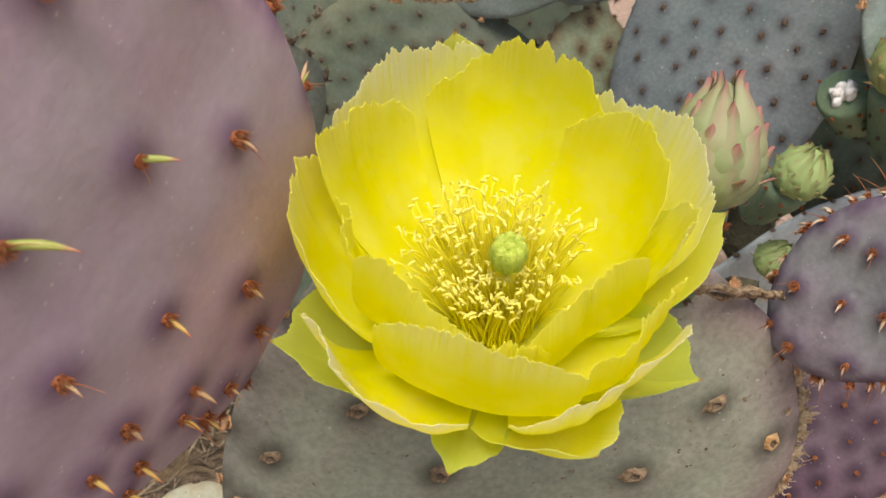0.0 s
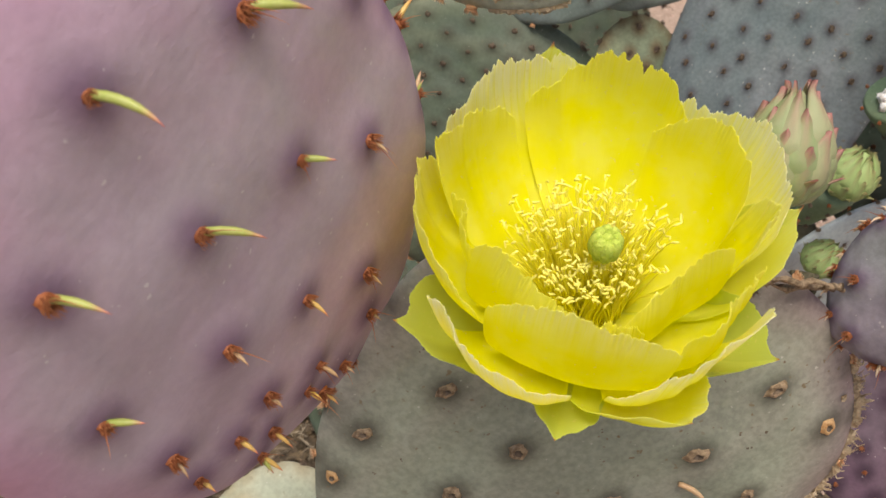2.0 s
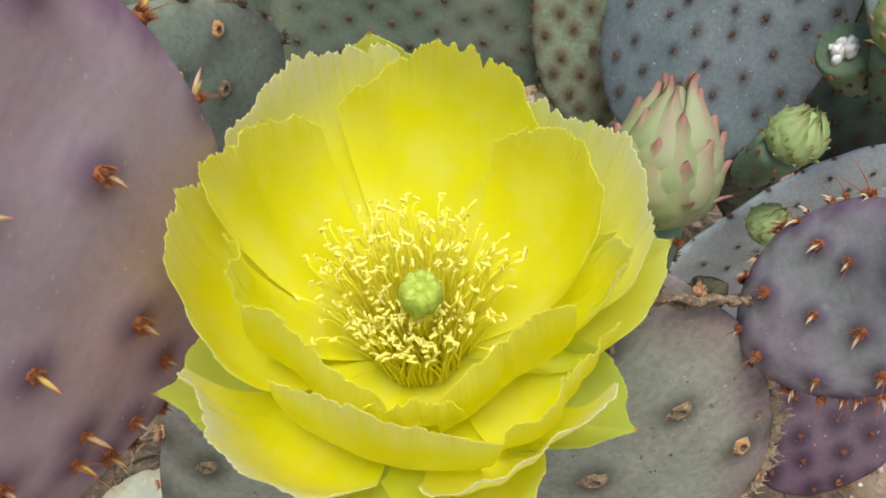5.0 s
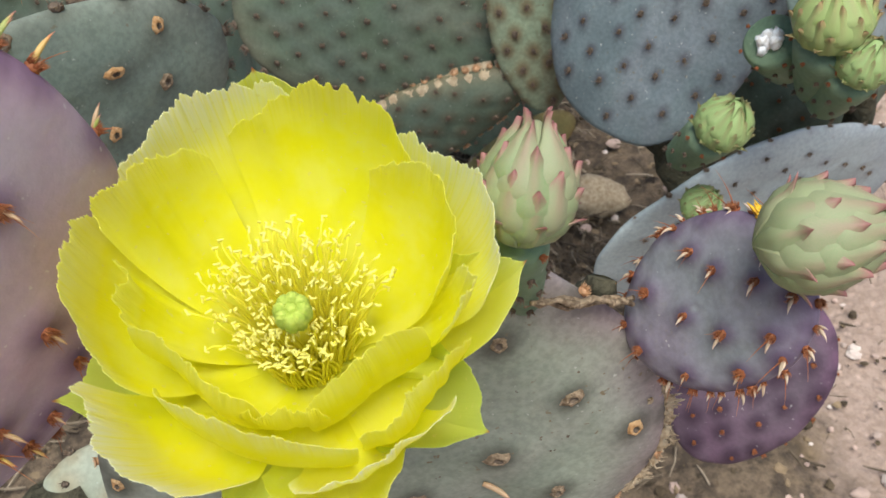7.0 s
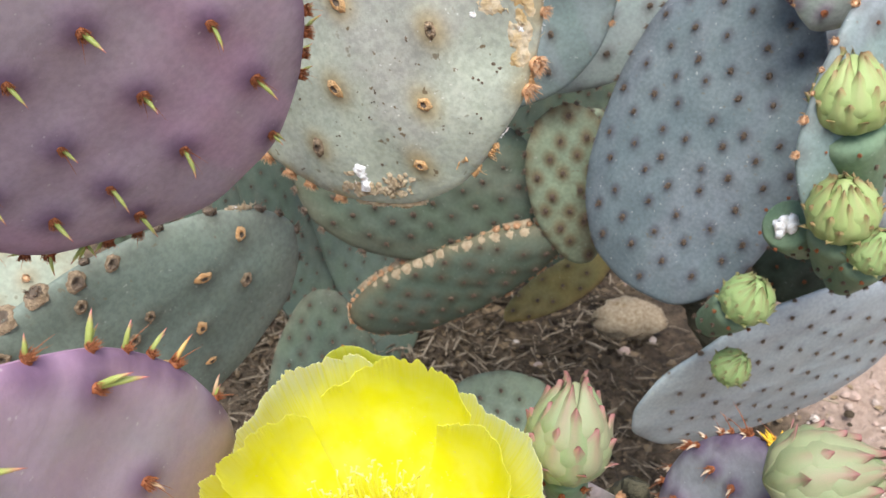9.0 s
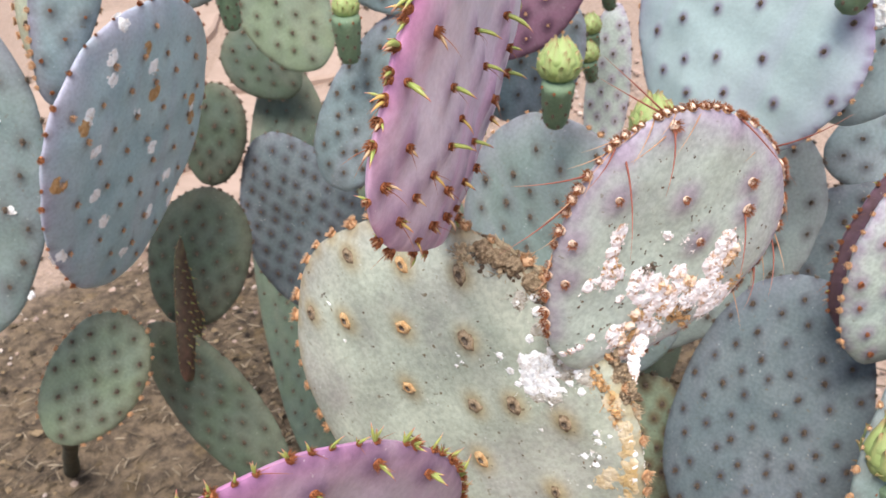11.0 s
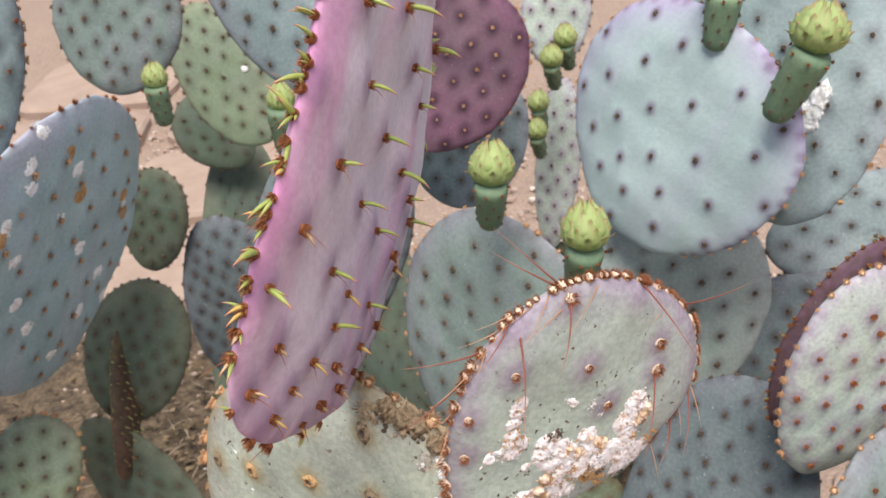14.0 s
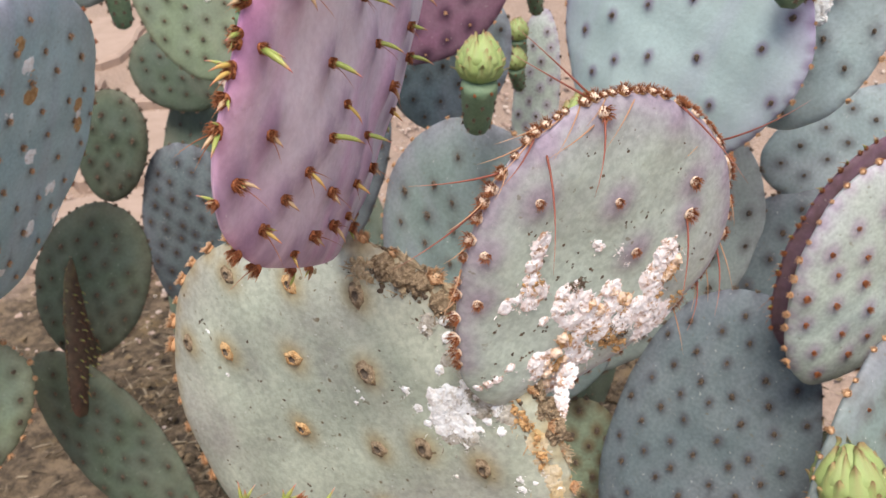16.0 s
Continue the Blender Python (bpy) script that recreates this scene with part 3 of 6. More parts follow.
    def spikes(self, young, old, share=1.0, size=1.0, young_from=-0.45, lean=(0, 0, -0.35), low=None, rim_way=None, rim_more=0):
        """One fleshy spike at each areole: green and plump towards the tip, dry and thin towards the base."""
        down = self.world_down()
        for u, v in self.all_dots():
            if rng.random() > share:
                continue
            fresh = v + rng.uniform(-0.3, 0.3) > young_from
            way = self.m.to_3x3().transposed() @ Vector(lean if fresh or low is None else low) * rng.uniform(0.6, 1.3)
            if self.polar(u, v) > 0.93:
                way *= 0.15
                way += Vector((rng.uniform(-0.5, 0.5), rng.uniform(-0.5, 0.5), rng.uniform(-0.2, 0.6)))
            if rim_way is not None and self.polar(u, v) > 0.95:
                way = self.m.to_3x3().transposed() @ Vector(rim_way) + Vector((rng.uniform(-0.4, 0.4), rng.uniform(-0.4, 0.4), rng.uniform(-0.4, 0.4)))
            way += Vector((rng.uniform(-0.15, 0.15), rng.uniform(-0.15, 0.15), 0))
            s = size * (rng.uniform(0.6, 1.1) if self.polar(u, v) > 0.93 else rng.uniform(0.8, 1.15)) * (1.0 if fresh else 0.85)
            self.set_on("spike", rng.choice(young if fresh else old), u, v, way, down + rng.uniform(-0.4, 0.4), s, 0.0004)
            if self.polar(u, v) > 0.85:
                for _ in range(rim_more):
                    self.set_on("spike", rng.choice(young), u, v, way + Vector((rng.uniform(-0.6, 0.6), rng.uniform(-0.6, 0.6), rng.uniform(-0.6, 0.6))), down + rng.uniform(-0.8, 0.8), s * rng.uniform(0.5, 0.9), 0.0004)
            for _ in range(rng.choice((0, 1, 1, 2))):
                self.set_on("hair_spine", rng.choice(DARK_NEEDLES), u, v, (rng.uniform(-0.8, 0.8), rng.uniform(-1.0, 0.4), 0), down, rng.uniform(0.7, 1.2))


def thorn(pad, mesh, u, v, way, length, own):
    """A needle from a spot on a pad, in the pad's own directions; own is the mesh's length."""
    p, _ = pad.spot(u, v)
    return part("needle", mesh, pad.ob, frame_of(p, way, (0, 0, 1)) @ Matrix.Diagonal((1, 1, length / own, 1)))


def stem(plant, top, foot, radius):
    """A woody lower stem that carries pads from the ground."""
    b = Build()
    top, foot = Vector(top), Vector(foot)
    pts = [foot.lerp(top, i / 8) + Vector((rng.uniform(-1, 1), rng.uniform(-1, 1), 0)) * radius * 0.25 for i in range(9)]
    b.tube(pts, [radius * (1.25 - 0.5 * i / 8 + rng.uniform(-0.08, 0.08)) for i in range(9)], 12)
    return part("stem", b.mesh("stem", [WOOD]), plant, label="brown woody lower stem")


# ---- buds and fruits ----
def egg_radius(s):
    return 0.5 * math.sin(math.pi * min(1, max(0, s)) ** 0.8) ** 0.72


BUD_SKIN = {"pink": BUD_PINK, "lime": BUD_LIME, "green": BUD_GREEN}
BUD_MESHES = {}


def egg_mesh(name, material):
    verts, faces, along = [], [], []
    nv, nu = 16, 24
    for i in range(nv + 1):
        s = 0.02 + 0.97 * i / nv
        for j in range(nu):
            t = 2 * math.pi * j / nu
            verts.append((egg_radius(s) * math.cos(t), egg_radius(s) * math.sin(t), s))
            along.append(s * 0.8)
    for i in range(nv):
        for j in range(nu):
            k = (j + 1) % nu
            faces.append((i * nu + j, i * nu + k, (i + 1) * nu + k, (i + 1) * nu + j))
    faces.append(tuple(reversed(range(nu))))
    faces.append(tuple(nv * nu + j for j in range(nu)))
    return mesh_of(name, verts, faces, material, True, along=along)


def scale_mesh(material, s0, length, half_angle, flare):
    """A pointed, keeled scale that hugs a bud of unit height, its free tip standing off by flare."""
    nu, nv = 9, 11
    verts, along, keel, faces = [], [], [], []
    for thick in (0.0, -0.035):
        for i in range(nv):
            v = i / (nv - 1)
            wide = math.sin(math.pi * (0.30 + 0.70 * v)) ** 0.8 * (1 - 0.25 * v) if v < 1 else 0.03
            for j in range(nu):
                q = 2 * j / (nu - 1) - 1
                s = s0 + length * v
                t = half_angle * q * wide
                stand = (0.050 + 0.085 * (1 - abs(q)) * (1 - 0.4 * v)) * min(1, v * 3 + 0.1) + flare * max(0, v - 0.72) ** 1.5 * 3 + thick
                r = max(egg_radius(min(s, 0.97)), 0.03) + stand
                verts.append((r * math.cos(t), r * math.sin(t), s + 0.01 * (1 - q * q)))
                along.append(v)
                keel.append((1 - abs(q)) ** 2 * min(1, 0.35 + v))
    n = nu * nv
    for i in range(nv - 1):
        for j in range(nu - 1):
            a = i * nu + j
            faces.append((a, a + 1, a + nu + 1, a + nu))
            faces.append((n + a, n + a + nu, n + a + nu + 1, n + a + 1))
        for j, flip in ((0, False), (nu - 1, True)):
            a, c = i * nu + j, (i + 1) * nu + j
            faces.append((c, a, n + a, n + c) if flip else (a, c, n + c, n + a))
    for j in range(nu - 1):
        a = (nv - 1) * nu + j
        faces.append((a, a + 1, n + a + 1, n + a))
    return mesh_of("bud_scale", verts, faces, material, True, along=along, keel=keel)


def bud(plant, foot, tip, width, colour, label, per=8):
    """A closed bud wrapped in rows of overlapping pointed scales."""
    foot, tip = Vector(foot), Vector(tip)
    if colour not in BUD_MESHES:
        mat = BUD_SKIN[colour]
        layers = ((0.0, 0.34, 0.46, 0.36), (0.02, 0.56, 0.66, 0.22), (0.11, 0.60, 0.70, 0.22), (0.22, 0.64, 0.74, 0.20), (0.36, 0.64, 0.80, 0.14), (0.50, 0.56, 0.9, 0.08)) if colour == "pink" else ((0.02, 0.34, 0.40, 0.40), (0.04, 0.50, 0.56, 0.22), (0.12, 0.58, 0.60, 0.20), (0.24, 0.62, 0.64, 0.18), (0.36, 0.62, 0.70, 0.14), (0.48, 0.56, 0.80, 0.08))
        rows = [scale_mesh(mat, *layer) for layer in layers]
        BUD_MESHES[colour] = (egg_mesh("bud", mat), rows)
    core_mesh, rows = BUD_MESHES[colour]
    core = part("bud", core_mesh, plant, frame_of(foot, tip - foot, (0, -1, 0.3)) @ Matrix.Diagonal((width * 0.88, width * 0.88, (tip - foot).length, 1)), label)
    for i, me in enumerate(rows):
        n = (7, 6, 6, 6, 5, 4)[i] if colour == "pink" else per - (0, 0, 1, 1, 2, 3)[i]
        for j in range(n):
            t = 2 * math.pi * (j + 0.5 * (i % 2) + rng.uniform(-0.1, 0.1)) / n
            part("scale", me, core, Matrix.Rotation(t, 4, "Z") @ Matrix.Diagonal((1, 1, rng.uniform(0.97, 1.03), 1)))
    return core


def fruit(plant, foot, top, width, label="small dark-green unripe fruit under a bud"):
    """The green ovary under a bud: a short top with a narrower foot, dotted with areoles."""
    foot, top = Vector(foot), Vector(top)
    L = (top - foot).length
    verts, faces = [], []
    nv, nu = 12, 22
    for i in range(nv + 1):
        s = i / nv
        r = width / 2 * (0.62 + 0.55 * s - 0.2 * s * s) * min(1, math.sqrt(max(0, s * 9)) if s < 0.11 else 1) * (1 if s < 0.97 else 0.86)
        for j in range(nu):
            t = 2 * math.pi * j / nu
            verts.append((r * math.cos(t), r * math.sin(t), s * L))
    for i in range(nv):
        for j in range(nu):
            k = (j + 1) % nu
            faces.append((i * nu + j, i * nu + k, (i + 1) * nu + k, (i + 1) * nu + j))
    faces.append(tuple(nv * nu + j for j in range(nu)))
    faces.append(tuple(reversed(range(nu))))
    m = frame_of(foot, top - foot, (0, -1, 0.3))
    ob = part("fruit", mesh_of("fruit", verts, faces, FRUIT), plant, m, label)
    for i in range(4):
        s = 0.2 + 0.25 * i
        for j in range(7):
            t = 2 * math.pi * (j + 0.5 * (i % 2)) / 7
            r = width / 2 * (0.62 + 0.55 * s - 0.2 * s * s)
            d = Vector((math.cos(t), math.sin(t), 0.1))
            part("areole", rng.choice(RUST_TUFTS if i == 3 else DARK_TUFTS), ob, frame_of((r * d.x, r * d.y, s * L), d, (0, 0, 1)) @ Matrix.Scale(0.62, 4))
    return ob


def lumps(name, pad, material, spots, size, count, spread, label, thick=0.5):
    """Crumbly matter stuck to a pad: many rough little lumps round the given spots."""
    b = Build()
    for u, v in spots:
        for _ in range(count):
            p, n = pad.spot(max(-0.99, min(0.99, u + rng.gauss(0, spread))), max(-0.99, min(0.99, v + rng.gauss(0, spread))))
            s = size * rng.uniform(0.35, 1.0)
            b.blob(p + n * s * 0.15, (s * rng.uniform(0.7, 1.3), s * rng.uniform(0.7, 1.3), s * thick), 0, 4, 6, 0.4)
    return part(name, b.mesh(name, [material], False), pad.ob, label=label, kind="stuff")


def fluff(name, pad, material, spots, reach, label, thick=0.0024, step=0.00045, fibres=14, cut=0.33, over=1.02):
    """Waxy wool stuck to a pad: one crumbly mat with a ragged outline round the given spots, and loose short fibres."""
    b = Build()
    centres = [Vector((u * pad.W / 2, v * pad.L / 2)) for u, v in spots]
    lo = Vector((min(c.x for c in centres), min(c.y for c in centres))) - Vector((reach, reach)) * 2
    hi = Vector((max(c.x for c in centres), max(c.y for c in centres))) + Vector((reach, reach)) * 2
    nx, ny = int((hi.x - lo.x) / step) + 1, int((hi.y - lo.y) / step) + 1
    shift, fine = rng.uniform(0, 50), max(240, 1.1 / reach)
    index = {}
    for i in range(nx):
        for j in range(ny):
            x, y = lo.x + i * step, lo.y + j * step
            near = max(math.exp(-((x - c.x) ** 2 + (y - c.y) ** 2) / reach ** 2) for c in centres)
            if near < 0.12:
                continue
            rough = noise.fractal(Vector((x * fine, y * fine, shift)), 0.8, 2.2, 5)
            h = near * (1.0 + 0.65 * rough) - cut
            r = pad.polar(2 * x / pad.W, 2 * y / pad.L)
            if h < 0 or r > over:
                continue
            z = float(pad.height(np.array([min(1.0, r)]))[0] + pad.wave(np.array([x]), np.array([y]))[0]) - max(0.0, r - 0.97) * 0.02
            index[i, j] = len(b.v)
            b.v.append(Vector((x, y, z - 0.0002 + thick * min(1.0, h * 1.6) * (0.85 + 0.30 * noise.fractal(Vector((x * 700, y * 1300, shift)), 0.7, 2.1, 3)))))
            b.a.append(min(1.0, h * 2.2))
    for (i, j), k in index.items():
        if (i + 1, j) in index and (i, j + 1) in index and (i + 1, j + 1) in index:
            b.f.append((k, index[i + 1, j], index[i + 1, j + 1], index[i, j + 1]))
            b.slot.append(0)
    for u, v in spots:
        for i in range(fibres):
            p, n = pad.spot(u + rng.gauss(0, reach * 1.1 / pad.W), v + rng.gauss(0, reach * 1.1 / pad.L))
            d = (Vector((rng.uniform(-1, 1), rng.uniform(-1, 1), 0)) + n * rng.uniform(0.2, 1.0)).normalized() * reach * rng.uniform(0.2, 0.6)
            c = Vector((rng.uniform(-1, 1), rng.uniform(-1, 1), rng.uniform(0, 1))) * reach * 0.2
            w = rng.uniform(0.00007, 0.00018)
            b.tube((p + n * 0.0004, p + d * 0.5 + c, p + d), (w, w * 0.9, w * 0.4), 4)
    return part(name, b.mesh(name, [material], True), pad.ob, label=label, kind="stuff")


def crumbs(name, pad, material, spots, length, count, spread, label):
    """Dry fibres and small crumbs stuck to a pad, round the given spots."""
    b = Build()
    for u, v in spots:
        for i in range(count):
            p, n = pad.spot(max(-0.99, min(0.99, u + rng.gauss(0, spread))), max(-0.99, min(0.99, v + rng.gauss(0, spread))))
            if i % 2 == 0:
                s = length * rng.uniform(0.12, 0.33)
                b.blob(p + n * s * rng.uniform(0.2, 0.8), (s, s * rng.uniform(0.7, 1.4), s * 0.8), 0, 4, 6, 0.4)
                continue
            d = (Vector((rng.uniform(-1, 1), rng.uniform(-1, 1), 0)) + n * rng.uniform(-0.1, 0.9)).normalized() * length * rng.uniform(0.4, 1.2)
            c = Vector((rng.uniform(-1, 1), rng.uniform(-1, 1), rng.uniform(0, 1))) * length * 0.3
            w = length * rng.uniform(0.03, 0.08)
            b.tube((p, p + d * 0.5 + c, p + d), (w, w * 0.9, w * 0.4), 4)
    return part(name, b.mesh(name, [material], False), pad.ob, label=label, kind="stuff")


# ---- the flower ----
def polar_point(phi, r, h):
    """A place in the flower's own directions, from the degrees round its axis, the distance from it and the height."""
    return np.stack([r * np.cos(np.radians(phi)), r * np.sin(np.radians(phi)), h + 0 * phi], -1)


def petal(flower, foot, first, tip, last, kind="yellow", belly=0.97, rise=0.42, curl=0.0, ruffle=1.0, notch=None, foot_spread=26, name="petal", low=0.58):
    """A petal from the cup's foot to an end edge that runs from first over tip to last, each as degrees, radius and height."""
    pointed = kind in ("green", "lime")
    ns, nq, thick = 36, 241, 0.00010
    pr = random.Random(int(foot * 13 + tip[1] * 1e5))
    ph = [pr.uniform(0, 6.3) for _ in range(8)]
    S, Q = np.meshgrid(np.linspace(0, 1, ns), np.linspace(-1, 1, nq), indexing="ij")
    near = [np.where(Q < 0, f, l) for f, l in zip(first, last)]
    bow = 1.0 if pointed else 2.0
    aq = np.abs(Q)
    end = [tip[0] + (near[0] - tip[0]) * aq, tip[1] + (near[1] - tip[1]) * aq ** bow, tip[2] + (near[2] - tip[2]) * aq ** bow]
    jag = np.array([pr.uniform(-1, 1) for _ in range(nq)])
    jag = 0.6 * jag + 0.4 * np.convolve(jag, np.ones(5) / 2.2, "same")
    teeth = 0.010 * np.sin(5 * Q + ph[0]) + 0.006 * np.sin(13 * Q + 2 * np.sin(3 * Q) + ph[1]) + 0.006 * np.sin(41 * Q + ph[2]) + 0.013 * jag[None, :]
    s = S * (1 - (0.22 * aq ** 3 if pointed else 0.08 * aq ** 6)) + S ** 7 * teeth * ruffle * (0.45 if pointed else 1.0)
    s += S ** 6 * (0.07 * np.exp(-aq / 0.05) if pointed else 0.014 * np.exp(-(Q / 0.10) ** 2))
    if notch is not None:
        s -= 0.055 * S ** 7 * np.exp(-np.abs(Q - notch) / 0.03)
    base_phi = foot + Q * foot_spread * np.where(last[0] < first[0], -1, 1)
    p0 = polar_point(base_phi, 0.0058, -0.001)
    p1 = polar_point(0.5 * base_phi + 0.5 * end[0], end[1] * low + 0.002, end[2] * 0.03)
    p2 = polar_point(end[0], end[1] * belly, end[2] * rise)
    p3 = polar_point(end[0], end[1], end[2])
    k = s[..., None]
    pos = p0 * (1 - k) ** 3 + p1 * 3 * k * (1 - k) ** 2 + p2 * 3 * k * k * (1 - k) + p3 * k ** 3
    out = polar_point(end[0], 1.0, 0.0)
    roll = curl * np.clip((s - 0.70) / 0.30, 0, 1.2) ** 2
    wave = 0.0010 * np.sin(3.6 * Q + 2.2 * s + ph[3]) + 0.0007 * np.sin(8 * Q + 3 * s + ph[4]) * (0.3 + aq) + 0.00035 * np.sin(17 * Q + 5 * s + ph[5])
    crease = 0.00016 * np.sin(9 * Q + 3 * np.sin(4 * Q + ph[7]) + 5 * s + ph[6]) * np.exp(-((s - 0.75) / 0.25) ** 2)
    pleat = 0.00016 * np.sin(78 * Q + 5 * np.sin(7 * Q + ph[0]) + ph[1]) * (0.5 + 0.5 * np.sin(11 * Q + ph[2])) * np.clip((s - 0.80) / 0.2, 0, 1) ** 1.5
    shift = wave * ruffle * s ** 2.5 + crease + 0.008 * roll + pleat * (0.4 if pointed else 1.0)
    pos = pos + out * shift[..., None]
    pos[..., 2] += 0.5 * wave * s ** 2.5 - 0.008 * roll * (0.4 + roll)
    pale_by, green_by = {"yellow": (0.30, 0.0), "pale": (1.0, 0.0), "soft": (0.5, 0.03), "green": (0.35, 0.75), "lime": (0.6, 0.32)}[kind]
    width = 0.42 if kind == "pale" else 0.18
    edge = np.clip((s - 0.98 + width) / width, 0, 1) ** 1.2 + np.clip((aq - 0.86) / 0.14, 0, 1) * np.clip(s - 0.4, 0, 1) * 0.5
    pale = np.clip(edge, 0, 1) * pale_by
    green = np.clip(green_by * (0.75 + 0.4 * s) + 0.10 * (1 - s), 0, 1)
    red = np.clip((s - 1.0) / 0.05, 0, 1) * (0.8 if pointed else 0.0) * np.exp(-aq / 0.06)
    nrm = np.cross(np.gradient(pos, axis=0), np.gradient(pos, axis=1))
    nrm /= np.linalg.norm(nrm, axis=2, keepdims=True) + 1e-12
    verts = np.concatenate([(pos + nrm * thick / 2).reshape(-1, 3), (pos - nrm * thick / 2).reshape(-1, 3)])
    n, faces = ns * nq, []
    for i in range(ns - 1):
        for j in range(nq - 1):
            a = i * nq + j
            faces.append((a, a + nq, a + nq + 1, a + 1))
            faces.append((n + a, n + a + 1, n + a + nq + 1, n + a + nq))
    loop = [j for j in range(nq)] + [i * nq + nq - 1 for i in range(1, ns)] + [(ns - 1) * nq + j for j in range(nq - 2, -1, -1)] + [i * nq for i in range(ns - 2, 0, -1)]
    edge0 = 2 * n
    verts = np.concatenate([verts, verts[loop], verts[[n + i for i in loop]]])
    for a in range(len(loop)):
        b = (a + 1) % len(loop)
        faces.append((edge0 + a, edge0 + b, edge0 + len(loop) + b, edge0 + len(loop) + a))

    def both(values):
        v = values.ravel()
        return np.concatenate([v, v, v[loop], v[loop]])

    me = mesh_of("petal", verts, faces, PETAL, True, along=both(s), across=both(Q + foot * 0.37), pale=both(pale), green=both(green), red=both(red))
    return part(name, me, flower)


def stamen(b, height, reach, place=Matrix()):
    """A curved filament with an anther across its end, leaning towards +x by reach."""
    pts = [place @ Vector((reach * (i / 7) ** 1.6, 0.0009 * math.sin(5 * i / 7 + 900 * height), height * math.sin(math.pi / 2 * i / 7 * 0.95))) for i in range(8)]
    b.tube(pts, [0.00027 - 0.00008 * i / 7 for i in range(8)], 5)
    end = pts[-1]
    d = Vector((rng.uniform(-1, 1), rng.uniform(-1, 1), rng.uniform(-0.2, 0.9))).normalized() * 0.00095
    bow = Vector((rng.uniform(-1, 1), rng.uniform(-1, 1), rng.uniform(0, 1))) * 0.0007
    b.tube((end - d, end - d * 0.7, end + bow, end + d * 0.7, end + d), (0.00014, 0.00027, 0.00030, 0.00027, 0.00010), 6, 1)


def stamen_mesh(height, reach):
    b = Build()
    stamen(b, height, reach)
    return b.mesh("stamen", [FILAMENT, ANTHER])


def yellow_flower(plant):
    axis = Vector((0.030, -0.400, 0.916))
    base = Vector((0.012, 0.154, 0.543))
    cup = Build()
    cup.tube([(0, 0, z) for z in (-0.030, -0.024, -0.014, -0.006, -0.002, 0.0005, 0.001)], (0.006, 0.0085, 0.0095, 0.0095, 0.0088, 0.0066, 0.003), 24)
    flower = part("flower", cup.mesh("flower_cup", [FILAMENT]), plant, frame_of(base, axis, (0, 0.916, 0.4)), "wide-open bright yellow cactus flower with pale ruffled petal edges")
    # inner ring
    petal(flower, 85, (113, 0.0425, 0.0330), (86, 0.0450, 0.0390), (57, 0.0430, 0.0345), "yellow", 0.98, 0.42, notch=0.36)
    petal(flower, 146, (120, 0.0370, 0.0335), (142, 0.0402, 0.0410), (160, 0.0398, 0.0432), "yellow", 1.0, 0.42)
    petal(flower, 176, (166, 0.0345, 0.0375), (178, 0.0315, 0.0365), (194, 0.0262, 0.0300), "yellow", 1.05, 0.42, foot_spread=16)
    petal(flower, -146, (-168, 0.0285, 0.0430), (-146, 0.0212, 0.0330), (-106, 0.0188, 0.0265), "yellow", 1.25, 0.38, ruffle=0.5, low=1.0)
    petal(flower, -40, (-82, 0.0180, 0.0262), (-40, 0.0172, 0.0335), (-11, 0.0245, 0.0425), "yellow", 1.3, 0.38, ruffle=0.5, low=1.0)
    petal(flower, 34, (67, 0.0350, 0.0315), (40, 0.0370, 0.0380), (8, 0.0290, 0.0345), "yellow", 1.03, 0.42)
    petal(flower, 2, (14, 0.0335, 0.0370), (4, 0.0345, 0.0390), (-7, 0.0305, 0.0335), "soft", 1.0, 0.42, foot_spread=14)
    petal(flower, -92, (-118, 0.0205, 0.0255), (-92, 0.0198, 0.0275), (-68, 0.0195, 0.0250), "yellow", 1.2, 0.42, foot_spread=20)
    # middle ring
    petal(flower, -105, (-152, 0.0285, 0.0290), (-112, 0.0258, 0.0405), (-62, 0.0275, 0.0320), "soft", 1.16, 0.34, 0.10, 0.7, low=1.05)
    petal(flower, -30, (-60, 0.0275, 0.0325), (-32, 0.0308, 0.0350), (-7, 0.0337, 0.0300), "yellow", 1.10, 0.38, low=0.9)
    petal(flower, -54, (-90, 0.0292, 0.0225), (-62, 0.0332, 0.0365), (-28, 0.0338, 0.0395), "pale", 1.08, 0.28, 0.30, low=0.9)
    petal(flower, -134, (-159, 0.0398, 0.0368), (-138, 0.0398, 0.0362), (-104, 0.0312, 0.0205), "pale", 1.02, 0.28, 0.25, low=0.8)
    petal(flower, 176, (152, 0.0420, 0.0365), (173, 0.0425, 0.0400), (209, 0.0315, 0.0290), "soft", 1.0, 0.38)
    petal(flower, 121, (90, 0.0478, 0.0345), (119, 0.0472, 0.0392), (148, 0.0428, 0.0390), "pale", 1.0, 0.40, notch=-0.55)
    petal(flower, 35, (66, 0.0462, 0.0310), (35, 0.0430, 0.0380), (4, 0.0390, 0.0350), "pale", 1.02, 0.40, notch=-0.7)
    # outer ring, greenish and pointed
    petal(flower, 8, (30, 0.0370, 0.0260), (15.5, 0.0470, 0.0225), (-16, 0.0350, 0.0250), "lime", 0.90, 0.35)
    petal(flower, -28, (0, 0.0320, 0.0190), (-27, 0.0420, 0.0118), (-54, 0.0320, 0.0180), "green", 0.86, 0.25, name="sepal", low=0.8)
    petal(flower, -72, (-44, 0.0340, 0.0205), (-71, 0.0415, 0.0240), (-104, 0.0325, 0.0160), "lime", 0.86, 0.20, low=0.8)
